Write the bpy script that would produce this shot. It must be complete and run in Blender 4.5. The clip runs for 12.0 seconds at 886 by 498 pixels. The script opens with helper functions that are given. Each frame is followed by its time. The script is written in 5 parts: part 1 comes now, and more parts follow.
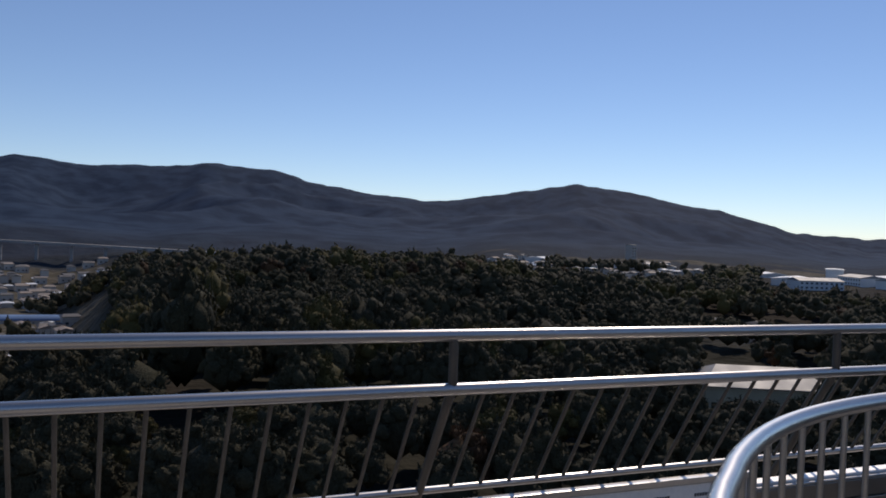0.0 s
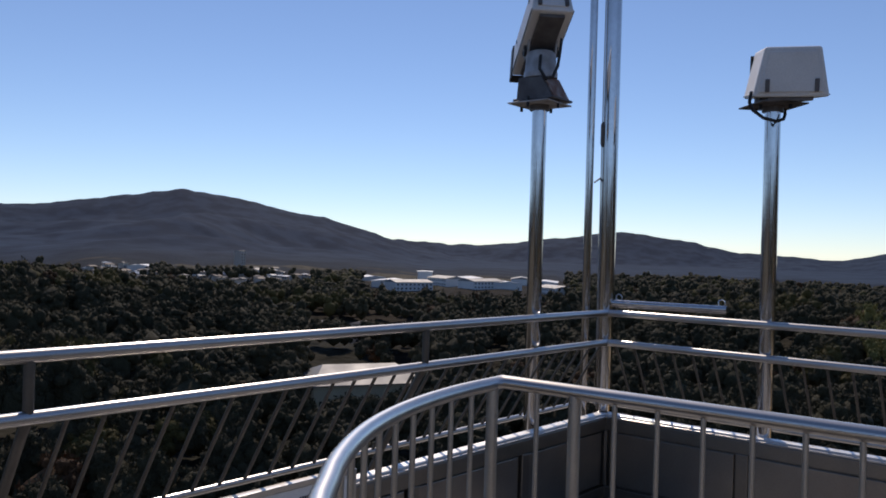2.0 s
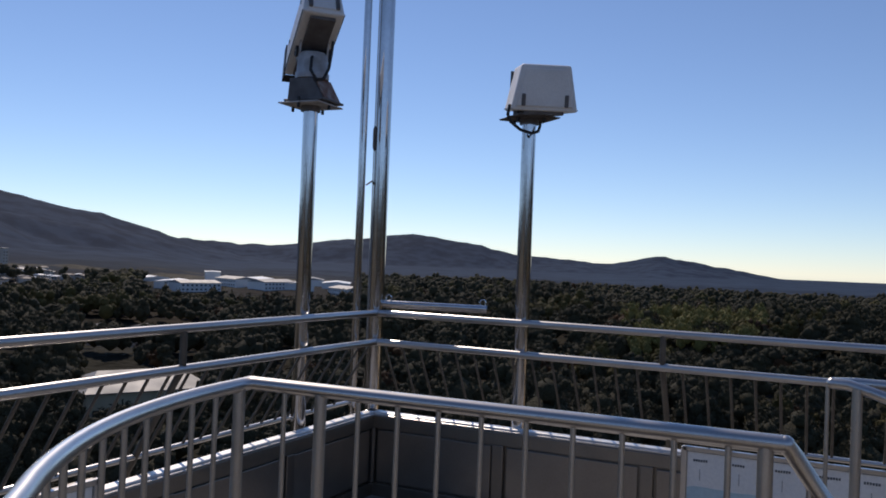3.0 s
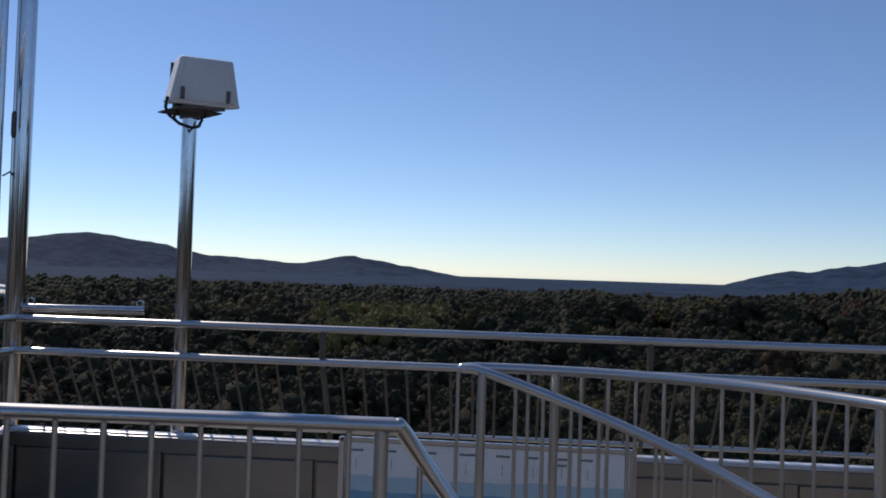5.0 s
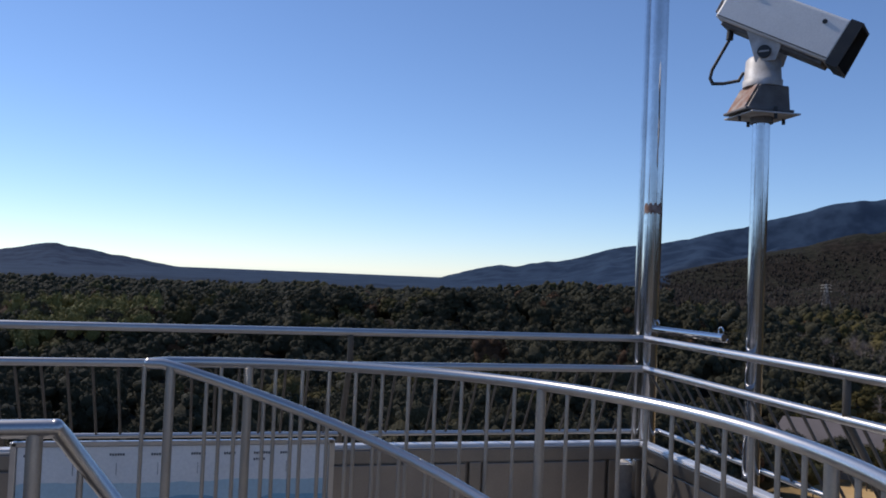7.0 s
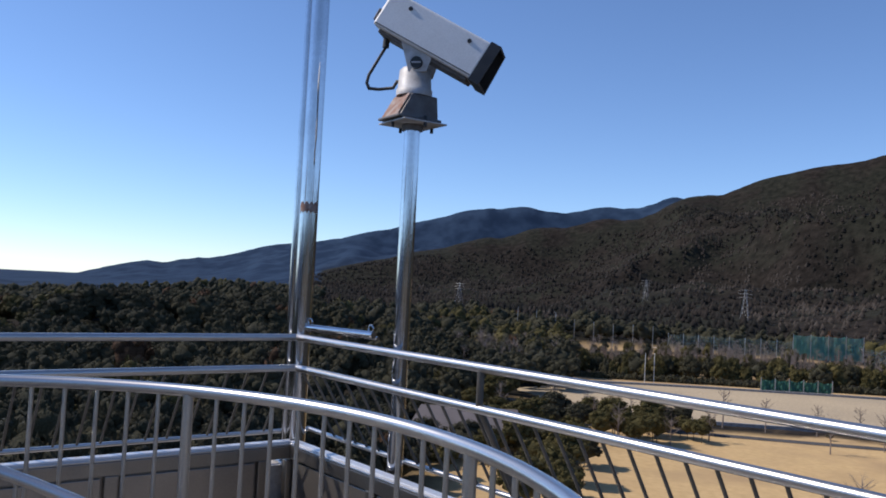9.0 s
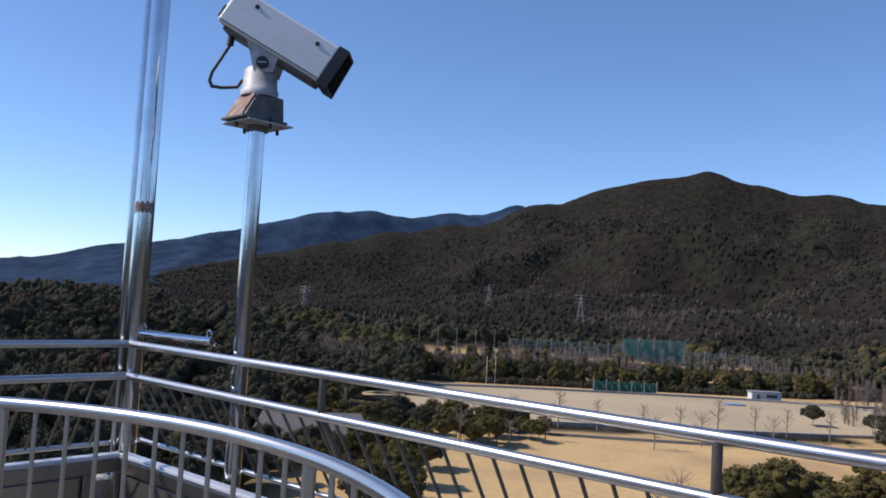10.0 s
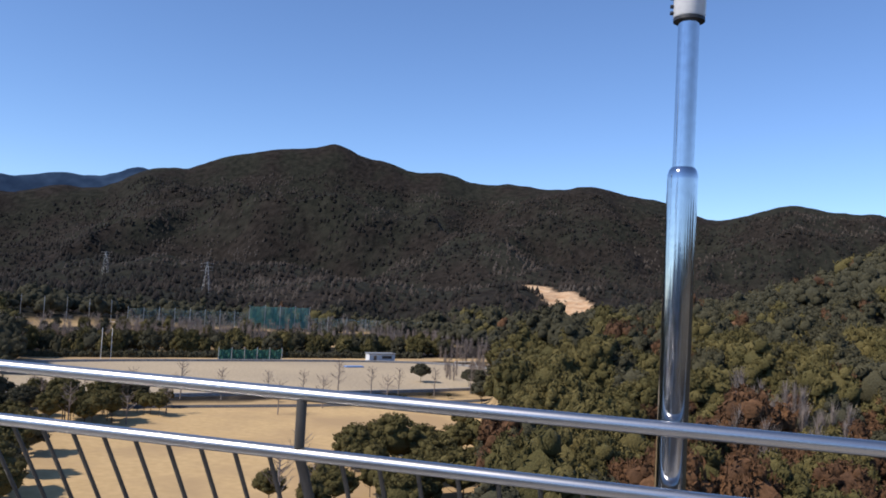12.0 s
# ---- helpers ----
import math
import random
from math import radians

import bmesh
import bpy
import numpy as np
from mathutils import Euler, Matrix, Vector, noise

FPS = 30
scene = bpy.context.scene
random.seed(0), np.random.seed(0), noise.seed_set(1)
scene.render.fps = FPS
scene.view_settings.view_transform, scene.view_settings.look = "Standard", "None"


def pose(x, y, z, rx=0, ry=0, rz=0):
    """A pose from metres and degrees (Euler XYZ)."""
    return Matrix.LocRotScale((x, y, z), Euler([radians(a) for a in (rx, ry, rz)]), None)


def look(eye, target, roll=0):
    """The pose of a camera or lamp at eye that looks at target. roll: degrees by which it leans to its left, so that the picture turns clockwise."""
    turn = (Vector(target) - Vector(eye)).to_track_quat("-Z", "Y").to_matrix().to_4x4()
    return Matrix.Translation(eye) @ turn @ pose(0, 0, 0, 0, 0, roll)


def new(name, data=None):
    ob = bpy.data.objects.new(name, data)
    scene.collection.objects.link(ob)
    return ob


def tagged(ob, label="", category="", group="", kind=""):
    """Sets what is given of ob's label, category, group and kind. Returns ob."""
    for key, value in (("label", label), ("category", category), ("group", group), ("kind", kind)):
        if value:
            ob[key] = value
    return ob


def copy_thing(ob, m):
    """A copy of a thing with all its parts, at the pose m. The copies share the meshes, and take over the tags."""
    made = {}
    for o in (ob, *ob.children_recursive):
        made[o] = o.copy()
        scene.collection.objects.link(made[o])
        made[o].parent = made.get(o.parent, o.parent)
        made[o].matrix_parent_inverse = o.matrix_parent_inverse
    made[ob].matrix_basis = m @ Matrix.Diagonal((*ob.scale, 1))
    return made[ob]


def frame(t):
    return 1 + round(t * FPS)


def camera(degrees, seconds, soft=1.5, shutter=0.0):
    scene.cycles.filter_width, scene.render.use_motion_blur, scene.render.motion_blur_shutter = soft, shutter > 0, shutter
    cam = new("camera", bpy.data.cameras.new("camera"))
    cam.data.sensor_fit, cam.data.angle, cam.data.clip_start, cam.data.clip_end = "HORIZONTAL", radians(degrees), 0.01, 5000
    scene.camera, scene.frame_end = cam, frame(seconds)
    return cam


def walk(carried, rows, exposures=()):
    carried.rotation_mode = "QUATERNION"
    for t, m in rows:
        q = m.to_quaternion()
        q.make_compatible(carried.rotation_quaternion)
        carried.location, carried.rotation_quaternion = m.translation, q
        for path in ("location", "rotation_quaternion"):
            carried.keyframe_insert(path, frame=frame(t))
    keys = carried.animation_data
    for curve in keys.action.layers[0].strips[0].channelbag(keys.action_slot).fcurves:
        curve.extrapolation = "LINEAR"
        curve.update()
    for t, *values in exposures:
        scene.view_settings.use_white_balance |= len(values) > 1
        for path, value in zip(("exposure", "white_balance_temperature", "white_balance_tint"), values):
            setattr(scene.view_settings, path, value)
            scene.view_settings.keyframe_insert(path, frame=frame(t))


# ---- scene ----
cam = camera(56.6, 12.0, soft=1.8)
PATH = [
    (0, (0.302, 1.27, 1.495), (1.092, 3.107, 1.458), 2.1),
    (0.5, (0.322, 1.298, 1.494), (1.314, 3.034, 1.46), 2.2),
    (1, (0.35, 1.306, 1.497), (1.515, 2.932, 1.48), 1.7),
    (1.5, (0.36, 1.314, 1.499), (1.706, 2.793, 1.498), 1.5),
    (2, (0.362, 1.312, 1.495), (1.893, 2.598, 1.504), 1.7),
    (2.5, (0.395, 1.249, 1.498), (2.087, 2.316, 1.518), 2.1),
    (4.5, (0.412, 1.051, 1.501), (2.381, 1.402, 1.544), 1.8),
    (5, (0.418, 1.013, 1.498), (2.412, 1.168, 1.551), 1.8),
    (5.5, (0.413, 0.995, 1.501), (2.412, 0.951, 1.56), 2.0),
    (6, (0.415, 0.956, 1.5), (2.404, 0.759, 1.558), 2.2),
    (6.5, (0.428, 0.93, 1.494), (2.398, 0.588, 1.554), 2.5),
    (7, (0.406, 0.897, 1.502), (2.341, 0.395, 1.559), 2.4),
    (9, (0.487, 0.864, 1.508), (2.055, -0.374, 1.597), 2.9),
    (9.5, (0.477, 0.863, 1.511), (1.917, -0.521, 1.618), 3.0),
    (10, (0.48, 0.858, 1.519), (1.792, -0.646, 1.637), 3.3),
    (10.5, (0.48, 0.863, 1.516), (1.651, -0.753, 1.638), 2.9),
    (11, (0.477, 0.84, 1.511), (1.468, -0.893, 1.625), 2.3),
    (11.5, (0.426, 0.832, 1.509), (1.207, -1.006, 1.611), 2.4),
    (12, (0.378, 0.809, 1.511), (0.913, -1.116, 1.602), 3.1),
]
walk(cam, [(t, look(eye, to, roll)) for t, eye, to, roll in PATH],
     exposures=[(0.0, -0.38, 7050, 17), (1.0, -0.22, 7150, 18), (2.5, -0.27, 7100, 18), (5.5, -0.28, 6600, 15), (7.0, -0.08, 6400, 15.5), (9.5, 0.20, 6300, 15), (12.0, 0.29, 6250, 14.5)])

# ---- world and sun ----
SUN_AZ, SUN_EL = 46.6, 44.8          # degrees right of +y, and above the horizon
world = bpy.data.worlds.new("sky")
scene.world = world
world.use_nodes = True
sky = world.node_tree.nodes.new("ShaderNodeTexSky")
sky.sky_type, sky.sun_disc = "NISHITA", False
sky.sun_elevation, sky.sun_rotation = radians(SUN_EL), radians(SUN_AZ)
sky.altitude, sky.air_density, sky.dust_density, sky.ozone_density = 300, 0.82, 0.0, 6.2
background = world.node_tree.nodes["Background"]
background.inputs["Strength"].default_value = 0.135
world.node_tree.links.new(sky.outputs["Color"], background.inputs["Color"])
sun = new("sun", bpy.data.lights.new("sun", "SUN"))
sun.data.energy, sun.data.angle, sun.data.color = 4.0, radians(0.53), (1.0, 0.92, 0.80)
a, e = radians(SUN_AZ), radians(SUN_EL)
sun_way = Vector((math.sin(a) * math.cos(e), math.cos(a) * math.cos(e), math.sin(e)))
sun.matrix_world = look(sun_way * 60, (0, 0, 0))

# ---- materials ----
def material(name, base, rough=0.6, metal=0.0, second=None, scale=8.0, grain=60.0, bump=0.15, depth=0.01,
             island=0.0, per_object=0.0, stretch=(1, 1, 1), spec=0.5, speckle=0.12, matt=0.0):
    """A surface with a stain scale and a grain scale, both in metres of the object's own space."""
    m = bpy.data.materials.new(name)
    m.use_nodes = True
    n, l = m.node_tree.nodes, m.node_tree.links
    b = n["Principled BSDF"]
    b.inputs["Roughness"].default_value, b.inputs["Metallic"].default_value = rough, metal
    b.inputs["Specular IOR Level"].default_value, b.inputs["Diffuse Roughness"].default_value = spec, matt
    co = n.new("ShaderNodeTexCoord")
    mp = n.new("ShaderNodeMapping")
    mp.inputs["Scale"].default_value = stretch
    l.new(co.outputs["Object"], mp.inputs["Vector"])
    big, fine = n.new("ShaderNodeTexNoise"), n.new("ShaderNodeTexNoise")
    for t, sc, det in ((big, scale, 5), (fine, grain, 3)):
        t.inputs["Scale"].default_value, t.inputs["Detail"].default_value = sc, det
        l.new(mp.outputs["Vector"], t.inputs["Vector"])
    ramp = n.new("ShaderNodeValToRGB")
    ramp.color_ramp.elements[0].position, ramp.color_ramp.elements[1].position = 0.35, 0.68
    ramp.color_ramp.elements[0].color = (*base, 1)
    ramp.color_ramp.elements[1].color = (*(second or [c * 0.8 for c in base]), 1)
    value = big.outputs["Fac"]
    if island or per_object:
        src = n.new("ShaderNodeNewGeometry").outputs["Random Per Island"] if island else n.new("ShaderNodeObjectInfo").outputs["Random"]
        mix = n.new("ShaderNodeMath")
        mix.operation = "MULTIPLY_ADD"
        l.new(src, mix.inputs[0])
        mix.inputs[1].default_value = island or per_object
        sub = n.new("ShaderNodeMath")
        sub.operation = "SUBTRACT"
        l.new(value, sub.inputs[0])
        sub.inputs[1].default_value = (island or per_object) / 2
        l.new(sub.outputs[0], mix.inputs[2])
        value = mix.outputs[0]
    l.new(value, ramp.inputs["Fac"])
    shade = n.new("ShaderNodeMix")
    shade.data_type, shade.blend_type = "RGBA", "MULTIPLY"
    shade.inputs["Factor"].default_value = speckle
    l.new(ramp.outputs["Color"], shade.inputs["A"])
    grey = n.new("ShaderNodeMapRange")
    grey.inputs["From Min"].default_value, grey.inputs["From Max"].default_value = 0.3, 0.7
    grey.inputs["To Min"].default_value, grey.inputs["To Max"].default_value = 0.45, 1.3
    l.new(fine.outputs["Fac"], grey.inputs["Value"])
    l.new(grey.outputs["Result"], shade.inputs["B"])
    l.new(shade.outputs["Result"], b.inputs["Base Color"])
    rr = n.new("ShaderNodeMapRange")
    rr.inputs["To Min"].default_value, rr.inputs["To Max"].default_value = rough * 0.75, min(1, rough * 1.3)
    l.new(big.outputs["Fac"], rr.inputs["Value"])
    l.new(rr.outputs["Result"], b.inputs["Roughness"])
    if bump:
        bp = n.new("ShaderNodeBump")
        bp.inputs["Strength"].default_value, bp.inputs["Distance"].default_value = bump, depth
        l.new(fine.outputs["Fac"], bp.inputs["Height"])
        l.new(bp.outputs["Normal"], b.inputs["Normal"])
    return m


STEEL = material("brushed stainless steel", (0.60, 0.585, 0.565), 0.31, 1.0, (0.50, 0.485, 0.47), 3, 160, 0.05, 0.001)
STEEL.node_tree.nodes["Principled BSDF"].inputs["Coat Weight"].default_value = 0.6
STEEL.node_tree.nodes["Principled BSDF"].inputs["Coat Roughness"].default_value = 0.05
BARS = material("dull bronze-grey bars", (0.15, 0.135, 0.115), 0.5, 0.6, (0.11, 0.10, 0.085), 6, 120, 0.05, 0.001)
THIN_STEEL = material("weathered stainless bars", (0.58, 0.55, 0.50), 0.36, 1.0, (0.48, 0.45, 0.41), 5, 160, 0.05, 0.001)
POLISHED = material("polished stainless steel", (0.66, 0.66, 0.67), 0.10, 1.0, (0.56, 0.56, 0.57), 4, 40, 0.05, 0.002)
DULL = material("dull stainless sheet", (0.30, 0.275, 0.245), 0.36, 1.0, (0.26, 0.24, 0.215), 5, 120, 0.05, 0.001)
PANEL = material("satin metallic grey panel", (0.36, 0.325, 0.285), 0.32, 0.85, (0.29, 0.26, 0.23), 3, 90, 0.05, 0.001)
CAP = material("pale satin metal coping", (0.74, 0.74, 0.74), 0.34, 0.55, (0.62, 0.62, 0.62), 3, 80, 0.05, 0.001)
DECK = material("grey deck coating", (0.31, 0.295, 0.27), 0.7, 0.0, (0.24, 0.228, 0.21), 1.2, 120, 0.2, 0.002, speckle=0.35)
CONCRETE = material("tower concrete", (0.42, 0.41, 0.39), 0.8, 0.0, (0.30, 0.29, 0.28), 0.6, 30, 0.3, 0.004, speckle=0.35)
OFFWHITE = material("off-white housing paint", (0.86, 0.85, 0.82), 0.45, 0.0, (0.78, 0.77, 0.74), 5, 120, 0.05, 0.001)
GREYCAST = material("grey cast metal", (0.17, 0.16, 0.155), 0.55, 0.2, (0.11, 0.098, 0.092), 12, 120, 0.1, 0.001)
WHITECAST = material("weathered white cast metal", (0.60, 0.60, 0.60), 0.5, 0.0, (0.36, 0.34, 0.32), 14, 120, 0.1, 0.001)
RUST = material("rusty sheet", (0.22, 0.10, 0.06), 0.8, 0.0, (0.36, 0.30, 0.27), 22, 160, 0.2, 0.001)
BLACK = material("black rubber", (0.015, 0.015, 0.016), 0.5, 0.0, (0.03, 0.03, 0.03), 10, 100, 0.05, 0.001)
LAMPWHITE = material("white lamp enamel", (0.78, 0.78, 0.76), 0.35, 0.0, (0.66, 0.65, 0.62), 6, 90, 0.03, 0.001)
BOARD = material("pale printed board", (0.88, 0.85, 0.79), 0.35, 0.0, (0.80, 0.78, 0.73), 3, 60, 0.02, 0.001)
BOARD_BLUE = material("blue printed ridge", (0.20, 0.40, 0.52), 0.35, 0.0, (0.28, 0.52, 0.62), 6, 60, 0.02, 0.001)
INK = material("dark print", (0.06, 0.07, 0.08), 0.4, 0.0, (0.09, 0.1, 0.11), 6, 60, 0.0)
EVERGREEN = material("evergreen leaves", (0.062, 0.059, 0.036), 0.9, 0.0, (0.084, 0.076, 0.042), 0.06, 4.5, 0.8, 0.35, island=0.2, spec=0.12, speckle=0.45, matt=1.0)
OLIVE = material("olive green leaves", (0.092, 0.080, 0.029), 0.9, 0.0, (0.148, 0.120, 0.044), 0.1, 4.5, 0.8, 0.35, island=0.25, spec=0.12, speckle=0.55, matt=1.0)
BAMBOO = material("yellow-green bamboo leaves", (0.20, 0.18, 0.06), 0.9, 0.0, (0.27, 0.24, 0.085), 0.1, 2.2, 0.7, 0.3, island=0.5, spec=0.12, speckle=0.5, matt=1.0)
ASPHALT = material("grey asphalt path", (0.10, 0.095, 0.09), 0.9, 0.0, (0.07, 0.068, 0.066), 0.3, 6, 0.2, 0.01, spec=0.1, speckle=0.35)
TARP = material("faded blue plastic sheet", (0.16, 0.29, 0.55), 0.5, 0.0, (0.13, 0.24, 0.46), 0.5, 6, 0.2, 0.01)
RUSSET = material("russet leaves", (0.085, 0.046, 0.025), 0.9, 0.0, (0.150, 0.078, 0.038), 0.1, 2.2, 0.8, 0.3, island=0.35, spec=0.12, speckle=0.6, matt=1.0)
CONIFER = material("conifer needles", (0.015, 0.0150, 0.0125), 0.9, 0.0, (0.044, 0.035, 0.028), 0.011, 0.6, 0.3, 0.3, island=0.35, spec=0.1, speckle=0.4, matt=1.0)
BARK = material("grey-brown bark", (0.13, 0.105, 0.08), 0.9, 0.0, (0.08, 0.065, 0.05), 3, 30, 0.5, 0.02, speckle=0.35)
BARE_WOOD = material("leafless woodland", (0.086, 0.071, 0.057), 0.9, 0.0, (0.052, 0.042, 0.034), 0.03, 0.7, 0.3, 0.3, island=0.5, spec=0.1, speckle=0.5, matt=1.0)
TWIG = material("bare winter twigs", (0.26, 0.215, 0.18), 0.9, 0.0, (0.19, 0.15, 0.125), 1, 12, 0.2, 0.02, speckle=0.35)
TRACK = material("pale sports ground sand", (0.47, 0.375, 0.245), 0.95, 0.0, (0.39, 0.315, 0.215), 0.03, 1.5, 0.2, 0.02, speckle=0.35, spec=0.08)
KERB = material("concrete kerb", (0.36, 0.35, 0.33), 0.85, 0.0, (0.27, 0.26, 0.25), 1, 12, 0.2, 0.01)
GREENSHEET = material("green windbreak sheet", (0.02, 0.105, 0.075), 0.6, 0.0, (0.03, 0.13, 0.09), 0.3, 3, 0.2, 0.02)
GALV = material("galvanised steel", (0.45, 0.46, 0.46), 0.45, 0.8, (0.34, 0.35, 0.35), 1, 20, 0.1, 0.005)
WALL = material("house wall render", (0.52, 0.49, 0.44), 0.85, 0.0, (0.42, 0.39, 0.35), 0.2, 4, 0.2, 0.01, per_object=0.6)
CREAM = material("cream wall render", (0.62, 0.56, 0.38), 0.85, 0.0, (0.52, 0.47, 0.32), 0.3, 4, 0.2, 0.01)
ROOF = material("house roof tiles", (0.09, 0.095, 0.105), 0.8, 0.0, (0.22, 0.19, 0.17), 0.15, 4, 0.3, 0.02, per_object=0.9, speckle=0.35)
ROOF_GREY = material("grey metal roof", (0.27, 0.28, 0.29), 0.6, 0.0, (0.21, 0.218, 0.225), 0.2, 4, 0.2, 0.01)
ROOF_WHITE = material("white factory roof", (0.72, 0.74, 0.74), 0.42, 0.0, (0.66, 0.68, 0.69), 0.05, 2, 0.1, 0.01)
ROOF_BLUE = material("blue-grey metal roof", (0.16, 0.25, 0.40), 0.35, 0.3, (0.13, 0.20, 0.32), 0.1, 3, 0.1, 0.01)
ROOF_BROWN = material("brown-grey roof tiles", (0.14, 0.12, 0.115), 0.6, 0.0, (0.10, 0.088, 0.085), 0.3, 5, 0.3, 0.02)
DARKGLASS = material("dark window glass", (0.03, 0.035, 0.045), 0.1, 0.0, (0.04, 0.045, 0.055), 1, 10, 0.0)


def blend(nodes, links, fac, a, b):
    m = nodes.new("ShaderNodeMix")
    m.data_type = "RGBA"
    links.new(fac, m.inputs["Factor"])
    for socket, v in ((m.inputs["A"], a), (m.inputs["B"], b)):
        if isinstance(v, tuple):
            socket.default_value = (*v, 1)
        else:
            links.new(v, socket)
    return m.outputs["Result"]


def ground_material():
    """Woodland floor, and far forest with blue haze put in its colour, with dry lawn, bare earth and town ground by the
    plan's own attributes.
    """
    m = bpy.data.materials.new("land")
    m.use_nodes = True
    n, l = m.node_tree.nodes, m.node_tree.links
    b = n["Principled BSDF"]
    b.inputs["Roughness"].default_value, b.inputs["Specular IOR Level"].default_value = 0.95, 0.055
    b.inputs["Diffuse Roughness"].default_value = 0.3
    co = n.new("ShaderNodeTexCoord").outputs["Object"]

    def tex(scale, lo, hi, detail=5):
        t = n.new("ShaderNodeTexNoise")
        t.inputs["Scale"].default_value, t.inputs["Detail"].default_value = scale, detail
        l.new(co, t.inputs["Vector"])
        r = n.new("ShaderNodeMapRange")
        r.inputs["From Min"].default_value, r.inputs["From Max"].default_value = lo, hi
        l.new(t.outputs["Fac"], r.inputs["Value"])
        return r.outputs["Result"], t.outputs["Fac"]

    def attr(name):
        t = n.new("ShaderNodeAttribute")
        t.attribute_name = name
        return t.outputs["Fac"]

    patch, _ = tex(0.014, 0.45, 0.6)
    speck, speck_raw = tex(0.11, 0.35, 0.68)
    fine, _ = tex(0.9, 0.3, 0.7)
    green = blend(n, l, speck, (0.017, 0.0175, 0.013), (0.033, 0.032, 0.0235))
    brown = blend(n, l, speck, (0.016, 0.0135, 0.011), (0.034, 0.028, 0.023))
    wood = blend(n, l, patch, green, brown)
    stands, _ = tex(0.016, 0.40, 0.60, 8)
    # slate blue of distant air, painted into the forest's base colour
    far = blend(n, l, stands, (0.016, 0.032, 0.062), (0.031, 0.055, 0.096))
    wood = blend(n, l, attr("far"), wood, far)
    worn, _ = tex(0.06, 0.42, 0.62)
    lawn = blend(n, l, worn, blend(n, l, fine, (0.56, 0.39, 0.195), (0.47, 0.325, 0.155)), (0.40, 0.275, 0.145))
    dirt = blend(n, l, speck, (0.46, 0.28, 0.15), (0.62, 0.44, 0.27))
    town = blend(n, l, speck, (0.06, 0.055, 0.04), (0.13, 0.115, 0.09))
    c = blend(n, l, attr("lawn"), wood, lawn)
    c = blend(n, l, attr("town"), c, town)
    c = blend(n, l, attr("dirt"), c, dirt)
    l.new(c, b.inputs["Base Color"])
    bp = n.new("ShaderNodeBump")
    bp.inputs["Distance"].default_value = 5.0
    bare = n.new("ShaderNodeMapRange")
    bare.inputs["To Min"].default_value, bare.inputs["To Max"].default_value = 0.8, 0.06
    flat = n.new("ShaderNodeMath")
    flat.operation, flat.use_clamp = "ADD", True
    l.new(attr("lawn"), flat.inputs[0])
    l.new(attr("far"), flat.inputs[1])
    l.new(flat.outputs[0], bare.inputs["Value"])
    l.new(bare.outputs["Result"], bp.inputs["Strength"])
    l.new(speck_raw, bp.inputs["Height"])
    l.new(bp.outputs["Normal"], b.inputs["Normal"])
    return m


LAND = ground_material()


# ---- mesh helpers ----
def link_mesh(name, me, mat, parent=None, label="", m=None):
    ob = new(name, me)
    if mat and not me.materials:
        me.materials.append(mat)
    if parent is not None:
        ob.parent = parent
    if m is not None:
        ob.matrix_basis = m
    if label:
        ob["label"] = label
    return ob


def part(name, bm, mat, parent=None, label="", smooth=False, m=None):
    """Links a bmesh as one mesh object."""
    me = bpy.data.meshes.new(name)
    bmesh.ops.recalc_face_normals(bm, faces=bm.faces)
    if smooth:
        for f in bm.faces:
            f.smooth = len(f.verts) == 4
        for edge in bm.edges:
            edge.smooth = all(len(f.verts) == 4 for f in edge.link_faces)
    bm.to_mesh(me)
    bm.free()
    return link_mesh(name, me, mat, parent, label, m)


def thing(name, at=(0, 0, 0), label="", category="", group="", kind="", turn=0.0):
    ob = new(name)
    ob.empty_display_size = 0.1
    ob.matrix_basis = pose(*at, 0, 0, turn)
    return tagged(ob, label, category, group, kind)


def box(size, centre=(0, 0, 0), bevel=0.0, bm=None, m=None):
    bm2 = bmesh.new()
    bmesh.ops.create_cube(bm2, size=1, matrix=Matrix.Translation(centre) @ Matrix.Diagonal((*size, 1)))
    if bevel:
        bmesh.ops.bevel(bm2, geom=bm2.edges[:], offset=bevel, segments=2, profile=0.5, affect="EDGES")
    if m is not None:
        bm2.transform(m)
    if bm is None:
        return bm2
    me = bpy.data.meshes.new("tmp")
    bm2.to_mesh(me)
    bm2.free()
    bm.from_mesh(me)
    bpy.data.meshes.remove(me)
    return bm


